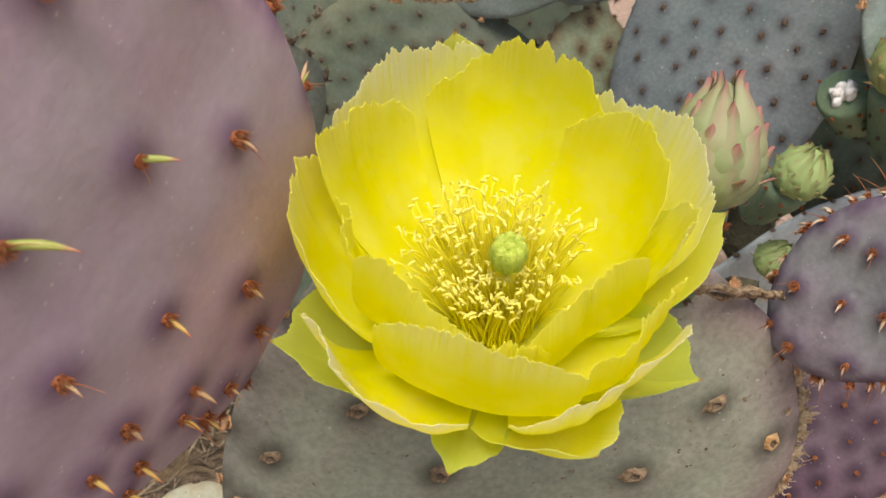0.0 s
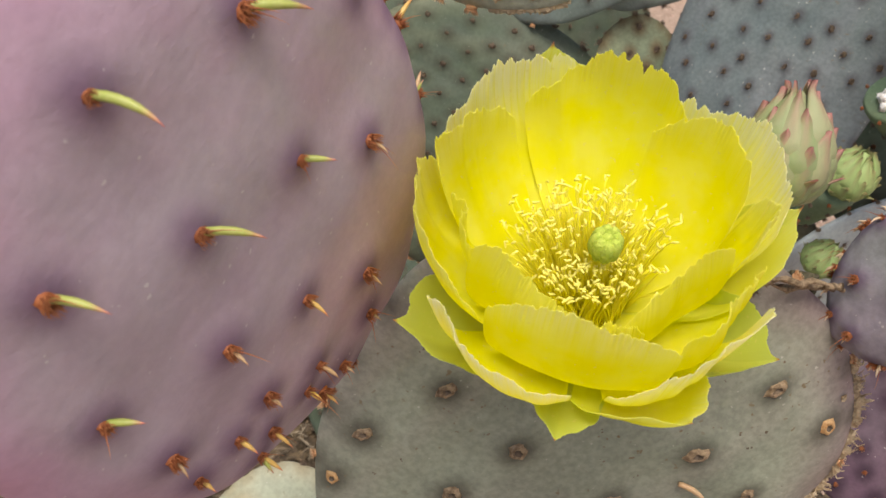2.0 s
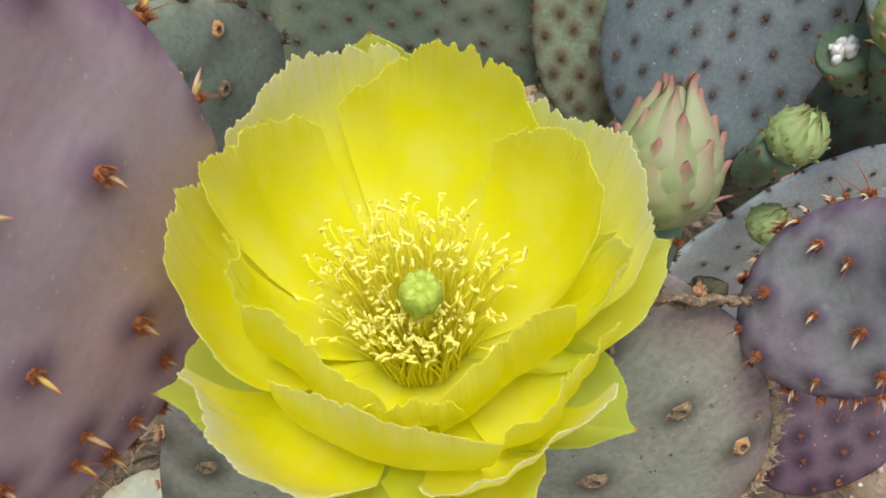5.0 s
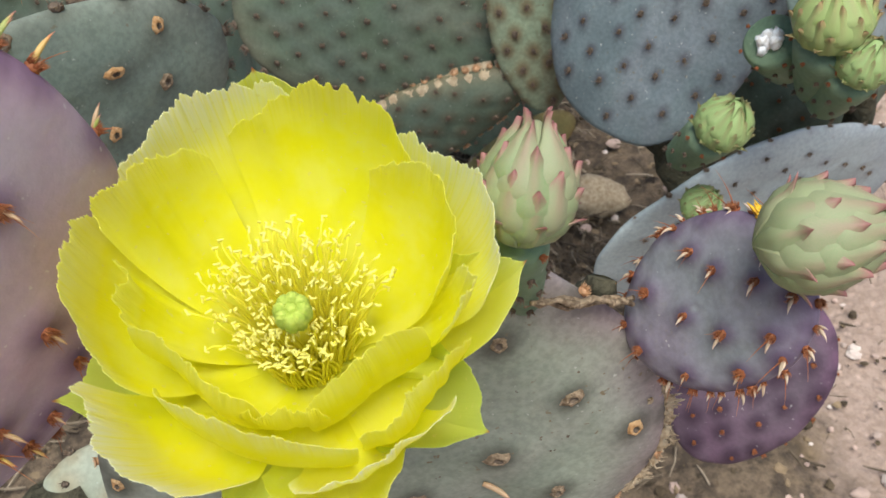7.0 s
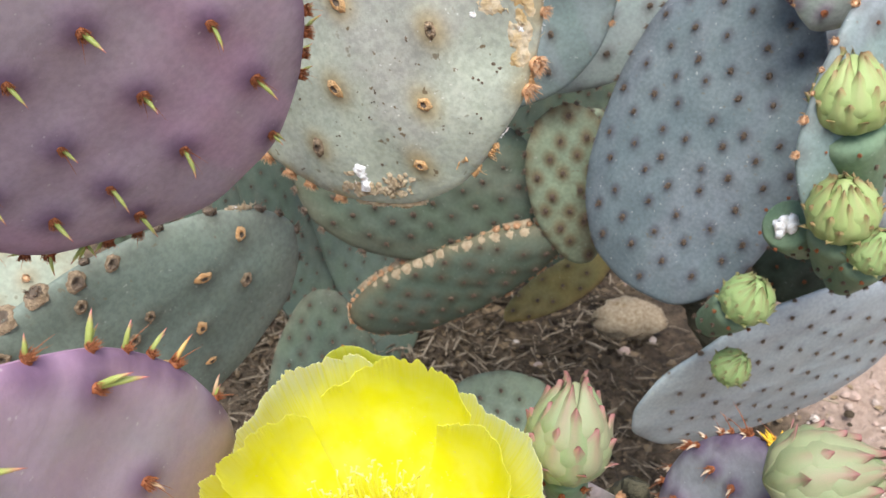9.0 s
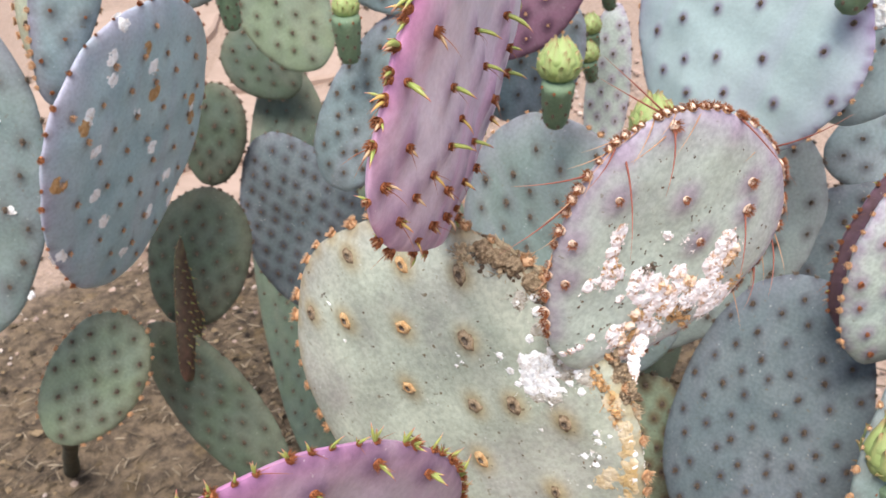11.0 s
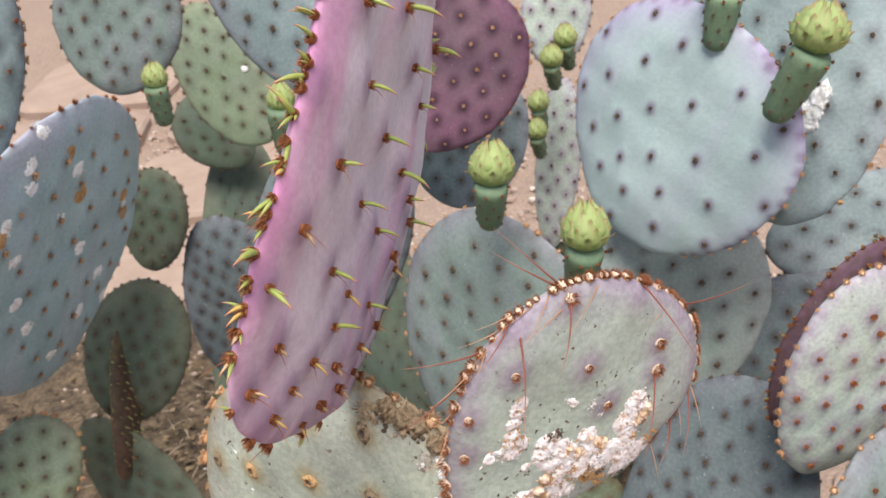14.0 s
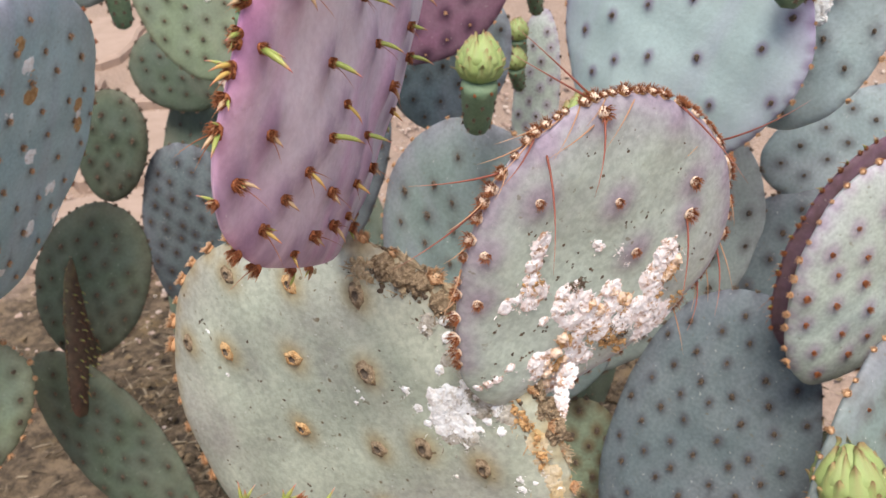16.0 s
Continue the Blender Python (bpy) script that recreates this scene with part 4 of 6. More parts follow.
    petal(flower, -108, (-86, 0.0310, 0.0070), (-106, 0.0398, 0.0135), (-126, 0.0315, 0.0060), "green", 0.80, 0.12, name="sepal", low=0.8)
    petal(flower, -162, (-192, 0.0370, 0.0085), (-160, 0.0478, 0.0200), (-134, 0.0345, 0.0095), "green", 0.80, 0.12, name="sepal", low=0.8)
    petal(flower, 101, (76, 0.0480, 0.0270), (102, 0.0510, 0.0345), (124, 0.0495, 0.0270), "lime", 1.08, 0.36)
    sizes = [(h, r) for h in (0.015, 0.0185, 0.022, 0.0255) for r in (0.001, 0.003, 0.005)]
    variants = [stamen_mesh(h, r) for h, r in sizes]
    rest = Build()
    for i in range(350):
        t = i * 2.39996
        q = math.sqrt((i + 0.5) / 350)
        r = (0.0030 + 0.0068 * q) * (1 if math.sin(t) > -0.2 else 0.85)
        k = min(3, max(0, round(2.4 - 1.8 * q + (1.9 if math.sin(t) > 0.1 else -0.3) * q + rng.uniform(-0.9, 0.9)))) * 3 + (rng.randrange(3) if math.sin(t) > -0.2 else 0)
        m = Matrix.Rotation(0.18, 4, Vector((-0.8, -0.6, 0))) @ Matrix.Translation((r * math.cos(t), r * math.sin(t), 0.0)) @ Matrix.Rotation(t + rng.uniform(-0.6, 0.6), 4, "Z") @ Matrix.Rotation((0.46 if math.sin(t) > -0.2 else 0.22) * q * q - 0.05, 4, "Y")
        if i % 7 < 4:
            part("stamen", variants[k], flower, m)
        else:
            stamen(rest, *sizes[k], m)
    part("filament_brush", rest.mesh("filament_brush", [FILAMENT, ANTHER]), flower, label="crowded short inner stamens", kind="stuff")
    style = Build()
    style.tube([(0, 0, 0.001), (0, 0, 0.012), (0.0003, 0, 0.0255)], (0.0020, 0.0026, 0.0017), 12)
    pistil = part("pistil", style.mesh("pistil", [FILAMENT]), flower)
    lobes = Build()
    for i in range(8):
        t = 2 * math.pi * i / 8
        lobes.blob((0.0022 * math.cos(t), 0.0022 * math.sin(t), 0.0285), (0.0018, 0.0018, 0.0040), 0, 7, 10, 0.05)
    lobes.blob((0, 0, 0.0290), (0.0018, 0.0018, 0.0034), 0, 6, 8, 0.05)
    part("stigma", lobes.mesh("stigma", [STIGMA]), flower, label="green velvety lobed stigma dusted with pollen")
    return flower


# ---- the front plant ----
front = thing("prickly_pear", "purple prickly pear carrying one open yellow flower and buds", "cactus")
flower_pad = Pad(front, (-0.0455, 0.1748, 0.382), (0.0825, 0.1884, 0.5201), (0.101, -0.995, 0.004), 0.1799, 0.16, "olive", 0.018, True, rims=26, halo=0.0068, label="grey-green old pad with corky areole rings",
    dots=[(-0.64, -0.0), (0.27, 0.69), (-0.26, -0.04), (0.61, 0.69), (0.29, 0.33), (-0.71, -0.34), (-0.65, -0.58), (-0.29, -0.34), (0.23, -0.03), (0.64, 0.3), (-0.11, 0.72)])
flower_pad.areoles(CRATERS, 0.95, STRAW_TUFTS, 0.8)
lumps("dark_fleck", flower_pad, DARK_CORK, flower_pad.freckles(60), 0.0006, 2, 0.008, "small dark scars", 0.25)
crumbs("dry_fibre", flower_pad, CORK, [flower_pad.rim_uv(0.45 + 0.09 * i) for i in range(9)], 0.0060, 26, 0.02, "dry brown fibres along the upper edge")
fluff("tan_scab", flower_pad, SCAB, [flower_pad.rim_uv(1.15), flower_pad.rim_uv(1.32), flower_pad.rim_uv(1.6), flower_pad.rim_uv(1.95)], 0.0034, "tan corky patches on the rim", 0.0010, fibres=3)
flower_pad.set_on("dry_flake", TAN_SPIKES[1], 0.36, 0.19, lean=(2.0, 1.6, 0.0), size=1.5)
purple_pad = Pad(front, (-0.0385, 0.1614, 0.5206), (-0.0722, 0.0760, 0.6413), (0.851, -0.511, -0.124), 0.1165, 0.04, "purple", 0.016, True, rims=0, halo=0.0058, bump=0.0013, label="purple-grey young pad with green fleshy spikes",
    dots=[(0.49, 0.57), (0.86, 0.26), (0.06, 0.77), (1.0, 0.02), (1.0, -0.1), (0.91, -0.39), (0.31, 0.15), (0.56, -0.12), (-0.06, 0.34), (0.2, -0.5), (-0.4, 0.59), (-0.03, -0.24), (-0.31, -0.0), (-0.4, -0.36), (-0.66, 0.22), (-0.71, -0.11), (-0.59, -0.36), (-0.52, -0.53), (-0.32, -0.6), (-0.3, -0.76), (-0.16, -0.78), (0.09, -0.75), (-0.21, -0.55), (-0.12, -0.95), (-0.29, -0.99), (-0.77, -0.32), (-0.63, -0.58), (0.86, 0.47), (0.98, 0.29), (1.02, 0.14)])
purple_pad.areoles(RUST_TUFTS, 1.05)
purple_pad.spikes(GREEN_SPIKES, TAN_SPIKES + GOLD_SPIKES, size=0.92, young_from=0.05, lean=(0.35, 0.6, 0.32), low=(0.4, 0.2, -0.35), rim_way=(0.1, 0.5, 1.9), rim_more=1)
small_pad = Pad(front, (0.0916, 0.1957, 0.501), (0.1231, 0.1718, 0.5518), (-0.825, -0.489, 0.283), 0.0465, 0.10, "mauve", 0.012, True, rims=24, bump=0.0016, halo=0.0036, label="small slate-purple pad with brown areoles",
    dots=[(-1.0, -0.19), (-0.94, -0.0), (-0.61, 0.14), (-0.92, 0.36), (-0.91, 0.58), (-0.32, 0.32), (-0.04, 0.65), (-0.27, 0.81), (-0.66, -0.62), (-0.37, -0.42), (0.04, -0.1), (0.36, 0.2), (0.54, 0.6), (0.22, -0.72), (0.66, -0.33), (0.8, 0.19), (0.29, -1.02), (0.79, 0.57), (0.65, -0.76), (0.95, -0.31), (0.23, 0.86), (-0.12, -0.83), (0.97, 0.12)])
small_pad.areoles(RUST_TUFTS, 0.8)
small_pad.spikes(PALE_SPIKES, PALE_SPIKES, 0.95, 0.62, rim_more=2)
small_pad.set_on("dry_petal", tuft("dry_petal", DRY_YELLOW, DRY_YELLOW, 14, 0.0035, 0.0022, 0.9, 1.0, 0.0007), -0.77, 0.9)
plum_pad = Pad(front, (0.1578, 0.2609, 0.3401), (0.1956, 0.2986, 0.4156), (-0.295, -0.787, 0.541), 0.0697, 0.11, "dusk", 0.012, pitch=0.016, label="dark plum-coloured pad")
plum_pad.areoles(RUST_TUFTS, 0.7)
p = Pad(front, (-0.1242, 0.1998, 0.3709), (-0.0703, 0.2235, 0.3846), (0.196, -0.784, 0.588), 0.0496, 0.14, "ivory", 0.014, pitch=0.02, label="pale cream-green pad")
p.areoles(DARK_TUFTS, 0.8)
yellow_flower(front)
fruit(front, (0.018, 0.180, 0.497), (0.013, 0.159, 0.535), 0.015, "green ovary below the open flower")
bud(front, (0.0590, 0.171, 0.5605), (0.0622, 0.1805, 0.5885), 0.0218, "pink", "closed bud with pink-tipped pale-green scales")
fruit(front, (0.064, 0.194, 0.516), (0.0600, 0.1755, 0.5605), 0.014, "green ovary below the closed bud")
bud(front, (0.111, 0.170, 0.562), (0.1405, 0.168, 0.570), 0.0240, "pink", "fat pale-green bud with pink scale tips")
stem(front, (-0.02, 0.19, 0.40), (-0.05, 0.20, -0.02), 0.03)
stem(front, (-0.115, 0.21, 0.385), (-0.03, 0.235, 0.05), 0.018)
stem(front, (0.089, 0.207, 0.514), (0.082, 0.207, 0.499), 0.006)
stub = Build()
for shift in ((0, 0, 0), (0.001, -0.002, 0.0015), (-0.001, 0.001, -0.002)):
    way = [Vector((0.064, 0.183, 0.530)).lerp(Vector((0.094, 0.196, 0.517)), i / 9) + Vector(shift) + Vector((rng.uniform(-1, 1), rng.uniform(-1, 1), rng.uniform(-1, 1))) * 0.0011 for i in range(10)]
    stub.tube(way, [rng.uniform(0.0005, 0.0013) for _ in range(10)], 7)
part("dry_stub", stub.mesh("dry_stub", [OLD_CORK]), front, label="dry tan fibrous stub between the pads")


# ---- the left plant ----
left = thing("prickly_pear", "old prickly pear with purple, pale, pink and woolly pads", "cactus")
scarred_pad = Pad(left, (-0.1822, 0.2101, 0.4734), (-0.0446, 0.3497, 0.5101), (0.713, -0.702, -0.003), 0.1076, -0.06, "lichen", 0.016, True, rims=22, label="grey-green pad with black corky knobs on its edge",
    dots=[(-0.77, 0.01), (-0.35, 0.21), (-0.78, -0.33), (-0.32, -0.09), (0.17, 0.15), (-0.35, 0.48), (0.08, 0.37), (-0.45, 0.72), (-0.05, 0.65), (-0.23, 0.11), (0.48, 0.34), (-0.16, -0.36), (0.15, -0.09)])
scarred_pad.areoles(CRATERS, 0.9, DARK_TUFTS, 1.3)
fluff("white_wool", scarred_pad, WOOL, [(-0.75, 0.92)], 0.0034, "tuft of white waxy wool")
crumbs("dry_fibre", scarred_pad, CORK, [(-0.7, 1.1)], 0.0045, 40, 0.02, "dry brown fibres along the edge")
lumps("brown_crust", scarred_pad, CORK, [(-0.84, 1.05), (-0.68, 1.11)], 0.0014, 50, 0.02, "brown crumbly crust where pads join")
upper_purple_pad = Pad(left, (-0.0410, 0.2738, 0.5890), (-0.0975, 0.1763, 0.7245), (0.579, -0.757, -0.305), 0.1335, -0.06, "violet", 0.016, True, rims=54, halo=0.0065, bump=0.0014, label="dusky purple young pad with green-yellow spikes",
    dots=[(0.16, 0.78), (0.45, 0.74), (0.63, 0.5), (0.86, 0.27), (0.3, 0.43), (-0.06, 0.46), (0.18, 0.06), (0.57, 0.1), (0.52, -0.25), (0.9, -0.09), (0.45, -0.58), (-0.15, 0.11), (0.1, -0.27), (-0.29, -0.2), (-0.02, -0.59), (-0.36, -0.48), (-0.43, -0.69), (-0.54, 0.18), (-0.65, -0.14), (0.27, -0.89), (-0.63, -0.41), (-0.41, 0.53), (-0.2, 0.8), (-0.8, 0.1)])
upper_purple_pad.areoles(RUST_TUFTS, 1.1, RUST_TUFTS, 1.2)
upper_purple_pad.spikes(GREEN_SPIKES, GREEN_SPIKES + TAN_SPIKES, 1.0, 0.85, -0.75, lean=(0.5, 0, -0.35), rim_way=(0.0, -0.15, 0.9), rim_more=2)
pale_pad = Pad(left, (0.0184, 0.2781, 0.5775), (-0.0635, 0.3378, 0.7366), (-0.424, -0.898, 0.119), 0.1632, 0.02, "pale", 0.018, True, rims=46, halo=0.0065, label="pale grey-green old pad with ochre scabs and corky scars",
    dots=[(-0.06, 0.88), (0.24, 0.75), (0.53, 0.62), (-0.53, 0.7), (-0.3, 0.61), (0.05, 0.49), (0.4, 0.35), (-0.13, 0.21), (0.23, 0.05), (0.67, -0.13), (0.46, 0.01), (0.09, -0.21), (0.41, -0.44), (-0.13, -0.47), (-0.4, -0.64), (0.22, -0.66), (0.04, -0.86)])
pale_pad.areoles(CRATERS, 0.95, STRAW_TUFTS, 0.95)
fluff("ochre_scab", pale_pad, SCAB, [(0.94, -0.1), (0.93, -0.16), (0.925, -0.23), (0.90, -0.27), (0.89, -0.31), (0.875, -0.35), (0.86, -0.4), (0.83, -0.44), (0.80, -0.48), (0.78, -0.52), (0.74, -0.56), (0.71, -0.6), (0.73, -0.43), (0.68, -0.46), (0.68, -0.66)], 0.0048, "ochre corky crust along the edge", 0.0007, fibres=3, cut=0.28, over=0.99)
fluff("white_wool", pale_pad, PINK_WOOL, [(1.16, 0.08), (1.14, 0.06), (1.12, 0.04), (1.10, 0.02), (1.08, 0.0), (1.06, -0.03), (1.03, -0.06)], 0.0030, "wool hanging over the edge", 0.0014, 0.0004, 12, 0.36, 1.3)
fluff("white_streak", pale_pad, WOOL, [(0.92, -0.30), (0.90, -0.36), (0.87, -0.42), (0.83, -0.48), (0.9, -0.23), (0.79, -0.22), (0.77, -0.26), (0.71, -0.31), (0.69, -0.36), (0.66, -0.31), (0.74, -0.57), (0.46, -0.92), (0.48, -0.9)], 0.0021, "white dry streaks", 0.0006, 0.00035, 8)
crumbs("dry_fibre", pale_pad, ORANGE_CORK, [(0.97, -0.05), (0.95, -0.1), (0.93, -0.16), (0.93, 0.03), (0.97, 0.06), (0.92, -0.02), (0.36, -0.93), (0.23, -0.94), (0.69, -0.76)], 0.0034, 26, 0.016, "orange-brown dry fibres at the joint")
fluff("brown_crust", pale_pad, OLD_CORK, [(0.691, 0.67), (0.756, 0.616), (0.821, 0.562), (0.864, 0.475), (0.907, 0.4), (0.972, 0.302), (1.015, 0.216), (1.037, 0.14), (1.048, 0.054), (1.037, -0.022), (1.026, -0.108)], 0.0044, "brown crumbly remains along the upper edge", 0.0042, fibres=40, cut=0.28, over=1.06)
fluff("grey_crust", pale_pad, GREY_CRUST, [(0.94, 0.25), (0.91, 0.22), (0.8, 0.11), (0.81, 0.08), (0.87, 0.09), (0.61, 0.01), (0.69, -0.01), (0.87, 0.41), (0.77, 0.43), (0.89, 0.31), (0.85, 0.16), (0.77, 0.15), (0.88, 0.03), (0.83, 0.2), (0.8, 0.3)], 0.0042, "grey-white flaky crust", 0.0008, 0.0004, 22, 0.27)
crumbs("dry_fibre", pale_pad, CORK, [(0.594, 0.691), (0.756, 0.616), (0.864, 0.475), (0.94, 0.302), (0.961, 0.14), (1.004, -0.022), (0.983, -0.173), (1.037, 0.194)], 0.0042, 70, 0.024, "dry brown fibres and crumbs along the upper edge")
lumps("dark_scab", pale_pad, DARK_CORK, [(0.678, 0.657), (0.806, 0.551), (0.89, 0.392), (0.933, 0.212), (0.986, 0.053), (0.986, -0.106), (0.88, 0.212)], 0.0012, 26, 0.025, "dark crumbly remains along the upper edge")
fluff("white_wool", pale_pad, WOOL, [(0.66, 0.17), (0.69, 0.17), (0.74, 0.15), (0.63, 0.13), (0.67, 0.12), (0.72, 0.11), (0.61, 0.09), (0.65, 0.08), (0.69, 0.06), (0.60, 0.05), (0.64, 0.03), (0.68, 0.03)], 0.0046, "thick patch of white waxy wool", 0.0012, 0.0004, 10, 0.26)
fluff("white_fleck", pale_pad, WOOL, [(0.75, 0.42), (0.53, 0.24), (0.54, 0.16), (0.47, 0.03), (0.54, 0.09), (0.77, 0.08), (0.85, 0.14), (0.85, 0.05), (0.8, 0.03), (0.83, -0.02), (0.66, -0.03), (0.81, 0.13), (0.73, 0.27), (0.91, 0.17), (0.95, 0.14), (0.75, 0.01), (0.85, 0.34), (0.88, 0.27), (0.93, 0.09), (0.79, 0.19), (0.9, 0.23)], 0.0019, "white waxy flecks", 0.0009, 0.0003, 6)
fluff("white_wool", pale_pad, WOOL, [(0.84, 0.42), (0.82, 0.36), (0.91, 0.16), (0.86, 0.06)], 0.0024, "tufts of white waxy wool", 0.0018)
fluff("white_fleck", pale_pad, WOOL, [(0.3, 0.29), (0.25, 0.25), (0.3, 0.26), (-0.39, 0.52), (0.41, -0.45), (0.09, -0.21), (0.68, -0.36), (0.73, -0.33), (0.84, -0.25), (0.59, -0.46), (-0.36, 0.71), (0.44, 0.01), (0.52, -0.14)], 0.0013, "white waxy flecks", 0.0006, 0.0003, 2)
lumps("dark_fleck", pale_pad, DARK_CORK, pale_pad.freckles(90), 0.0006, 2, 0.006, "small dark scars", 0.3)
pink_pad = Pad(left, (-0.0147, 0.2794, 0.7613), (0.0270, 0.3707, 0.9108), (0.959, -0.231, -0.163), 0.1325, -0.17, "pink", 0.012, True, rims=0, halo=0.006, bump=0.0015, blunt=0.46, warp=0.0016, rim_tilt=-0.5, rim_turn=-1.25, label="pink-purple young pad bristling with green fleshy spikes",
    dots=[(-0.92, 0.12), (-0.47, 0.19), (0.18, 0.36), (0.44, 0.25), (-0.05, 0.07), (-0.64, -0.08), (0.35, -0.02), (-0.18, -0.18), (0.6, -0.11), (0.13, -0.26), (0.75, -0.2), (-0.83, -0.29), (-0.43, -0.41), (0.5, -0.34), (-0.14, -0.49), (0.28, -0.54), (0.75, -0.4), (-0.94, -0.47), (-0.74, -0.65), (-0.39, -0.71), (-0.07, -0.75), (0.39, -0.81), (0.53, -0.63), (0.86, -0.76), (-0.84, -0.79), (-0.58, -0.89), (-0.09, -0.89), (-0.22, -0.95), (-0.9, -0.86), (-0.62, -0.95), (-1.17, 0.01), (-1.26, -0.15), (-1.25, -0.33), (-1.15, -0.43), (-1.19, -0.56), (-1.22, -0.66), (-1.11, -0.77), (-0.2, 0.5), (-0.65, 0.42), (0.25, 0.68), (-0.3, 0.78), (0.62, 0.5)] + [(1.15, -0.75 + 0.08 * i) for i in range(21)] + [(-1.2, -0.82 + 0.093 * i) for i in range(19)] + [(-0.5, -0.8), (0.12, -0.85), (0.3, -0.7), (0.6, -0.85), (-0.25, -0.6), (-0.05, -0.98), (0.2, -0.97), (-0.45, -0.98)])
pink_pad.areoles(RUST_TUFTS, 1.05)
pink_pad.spikes(GREEN_SPIKES, GOLD_SPIKES + TAN_SPIKES, 1.0, 0.97, -0.45, lean=(0.15, 0.35, 0.05), low=(0.1, 0.1, -0.4), rim_more=1)
woolly_pad = Pad(left, (0.0343, 0.2870, 0.6995), (0.0958, 0.3121, 0.7869), (0.482, -0.872, -0.089), 0.0997, 0.25, "chalk", 0.014, True, rims=53, halo=0.0065, label="chalky pad with a violet rim, long russet needles and white wool",
    dots=[(-0.68, 0.76), (-0.25, 0.41), (0.38, 0.52), (-0.93, 0.49), (-0.78, 0.23), (0.26, 0.69), (-0.17, 0.96), (-1.06, 0.1), (-0.87, -0.14), (-0.71, -0.4), (0.14, 0.2), (-1.1, 0.29), (-0.94, 0.66), (-1.03, 0.55), (-0.8, 0.86), (-0.69, 0.91), (-0.52, 0.97), (-0.41, 1.0), (-0.3, 1.02), (-0.16, 1.06), (0.02, 1.05), (0.24, 1.03), (0.37, 0.93), (0.59, 0.84), (0.86, 0.65), (0.99, 0.47), (1.05, 0.21), (1.02, -0.04), (-1.09, 0.01), (-0.97, -0.21)])
woolly_pad.areoles(WOOLLY_TUFTS, 0.75)
for kind, u, v, way, length in (
    (RED_NEEDLES, -0.68, 0.76, (-0.14, -0.52, 0.84), 0.026),
    (RED_NEEDLES, -0.93, 0.49, (-0.39, -0.58, 0.71), 0.022),
    (RED_NEEDLES, -0.89, 0.45, (-0.04, -0.49, 0.87), 0.034),
    (RED_NEEDLES, -0.81, 0.86, (-0.90, 0.21, -0.40), 0.027),
    (RED_NEEDLES, -0.82, 0.85, (-0.95, -0.04, -0.32), 0.024),
    (RED_NEEDLES, -0.16, 0.96, (0.11, -0.12, 0.99), 0.031),
    (RED_NEEDLES, 0.38, 0.95, (0.01, 0.63, 0.77), 0.029),
    (RED_NEEDLES, -1.09, 0.29, (-0.83, -0.53, 0.11), 0.026),
    (RED_NEEDLES, -1.06, 0.1, (-0.61, -0.69, 0.40), 0.032),
    (RED_NEEDLES, 0.38, 0.51, (-0.16, -0.57, 0.80), 0.032),
    (RED_NEEDLES, 0.99, 0.4, (-0.20, -0.47, 0.86), 0.027),
    (RED_NEEDLES, 1.08, 0.19, (-0.32, -0.43, 0.84), 0.023),
    (PALE_NEEDLES, -0.86, 0.79, (-0.39, -0.62, 0.68), 0.021),
    (PALE_NEEDLES, -0.5, 0.95, (-0.40, -0.71, 0.58), 0.023),
    (PALE_NEEDLES, -0.7, 0.69, (-0.65, -0.64, 0.41), 0.020),
    (PALE_NEEDLES, -1.01, 0.53, (-0.54, -0.64, 0.55), 0.022)):
    thorn(woolly_pad, kind[0], u, v, way, length, 0.020 if kind is PALE_NEEDLES else 0.042)
for i in range(22):
    u, v = woolly_pad.rim_uv((-2.0 + 3.6 * i / 21) + rng.uniform(-0.05, 0.05))
    way = Vector((rng.uniform(-0.75, -0.2) if u < 0.3 else rng.uniform(-0.2, 0.5), rng.uniform(-0.8, -0.4), rng.uniform(-0.2, 0.8)))
    thorn(woolly_pad, PALE_NEEDLES[0], 0.97 * u, 0.97 * v, way, rng.uniform(0.009, 0.019), 0.020)
fluff("white_wool", woolly_pad, PINK_WOOL, [(-0.58, 0.05), (-0.56, -0.01), (-0.52, -0.09), (-0.47, -0.17), (-0.46, -0.24), (-0.38, -0.29), (-0.47, -0.31), (-0.53, -0.36), (-0.36, -0.21)], 0.0036, "streak of pinkish white waxy wool", 0.0012, 0.0004, 9, 0.33)
fluff("white_wool", woolly_pad, PINK_WOOL, [(-0.14, -0.16), (-0.11, -0.25), (0.01, -0.2), (0.02, -0.3), (0.16, -0.29), (0.18, -0.37), (0.32, -0.33), (0.21, -0.46), (0.36, -0.52), (0.25, -0.56), (0.27, -0.22), (0.3, -0.14), (0.19, -0.06), (0.5, -0.09), (0.53, 0.0), (0.63, -0.14), (0.76, -0.2), (0.83, -0.14), (0.95, -0.16), (0.74, -0.25), (0.92, -0.25), (1.0, -0.3), (0.75, -0.07), (0.45, 0.1), (0.43, 0.18), (0.41, 0.25), (0.4, 0.31), (0.48, 0.05), (0.43, -0.17), (0.47, -0.24), (0.6, -0.06), (0.86, -0.2), (0.1, -0.22)], 0.0052, "matted pinkish white waxy wool", 0.0014, 0.00040, 10, 0.31)
fluff("white_wool", woolly_pad, PINK_WOOL, [(0.27, -0.64), (0.32, -0.72), (0.34, -0.8), (0.38, -0.88), (0.42, -0.96), (0.45, -1.02), (0.3, -0.6), (0.04, -0.68), (-0.01, -0.61), (0.37, -0.8)], 0.0040, "wool hanging from the base", 0.0014, 0.0004, 24, 0.26, 1.6)
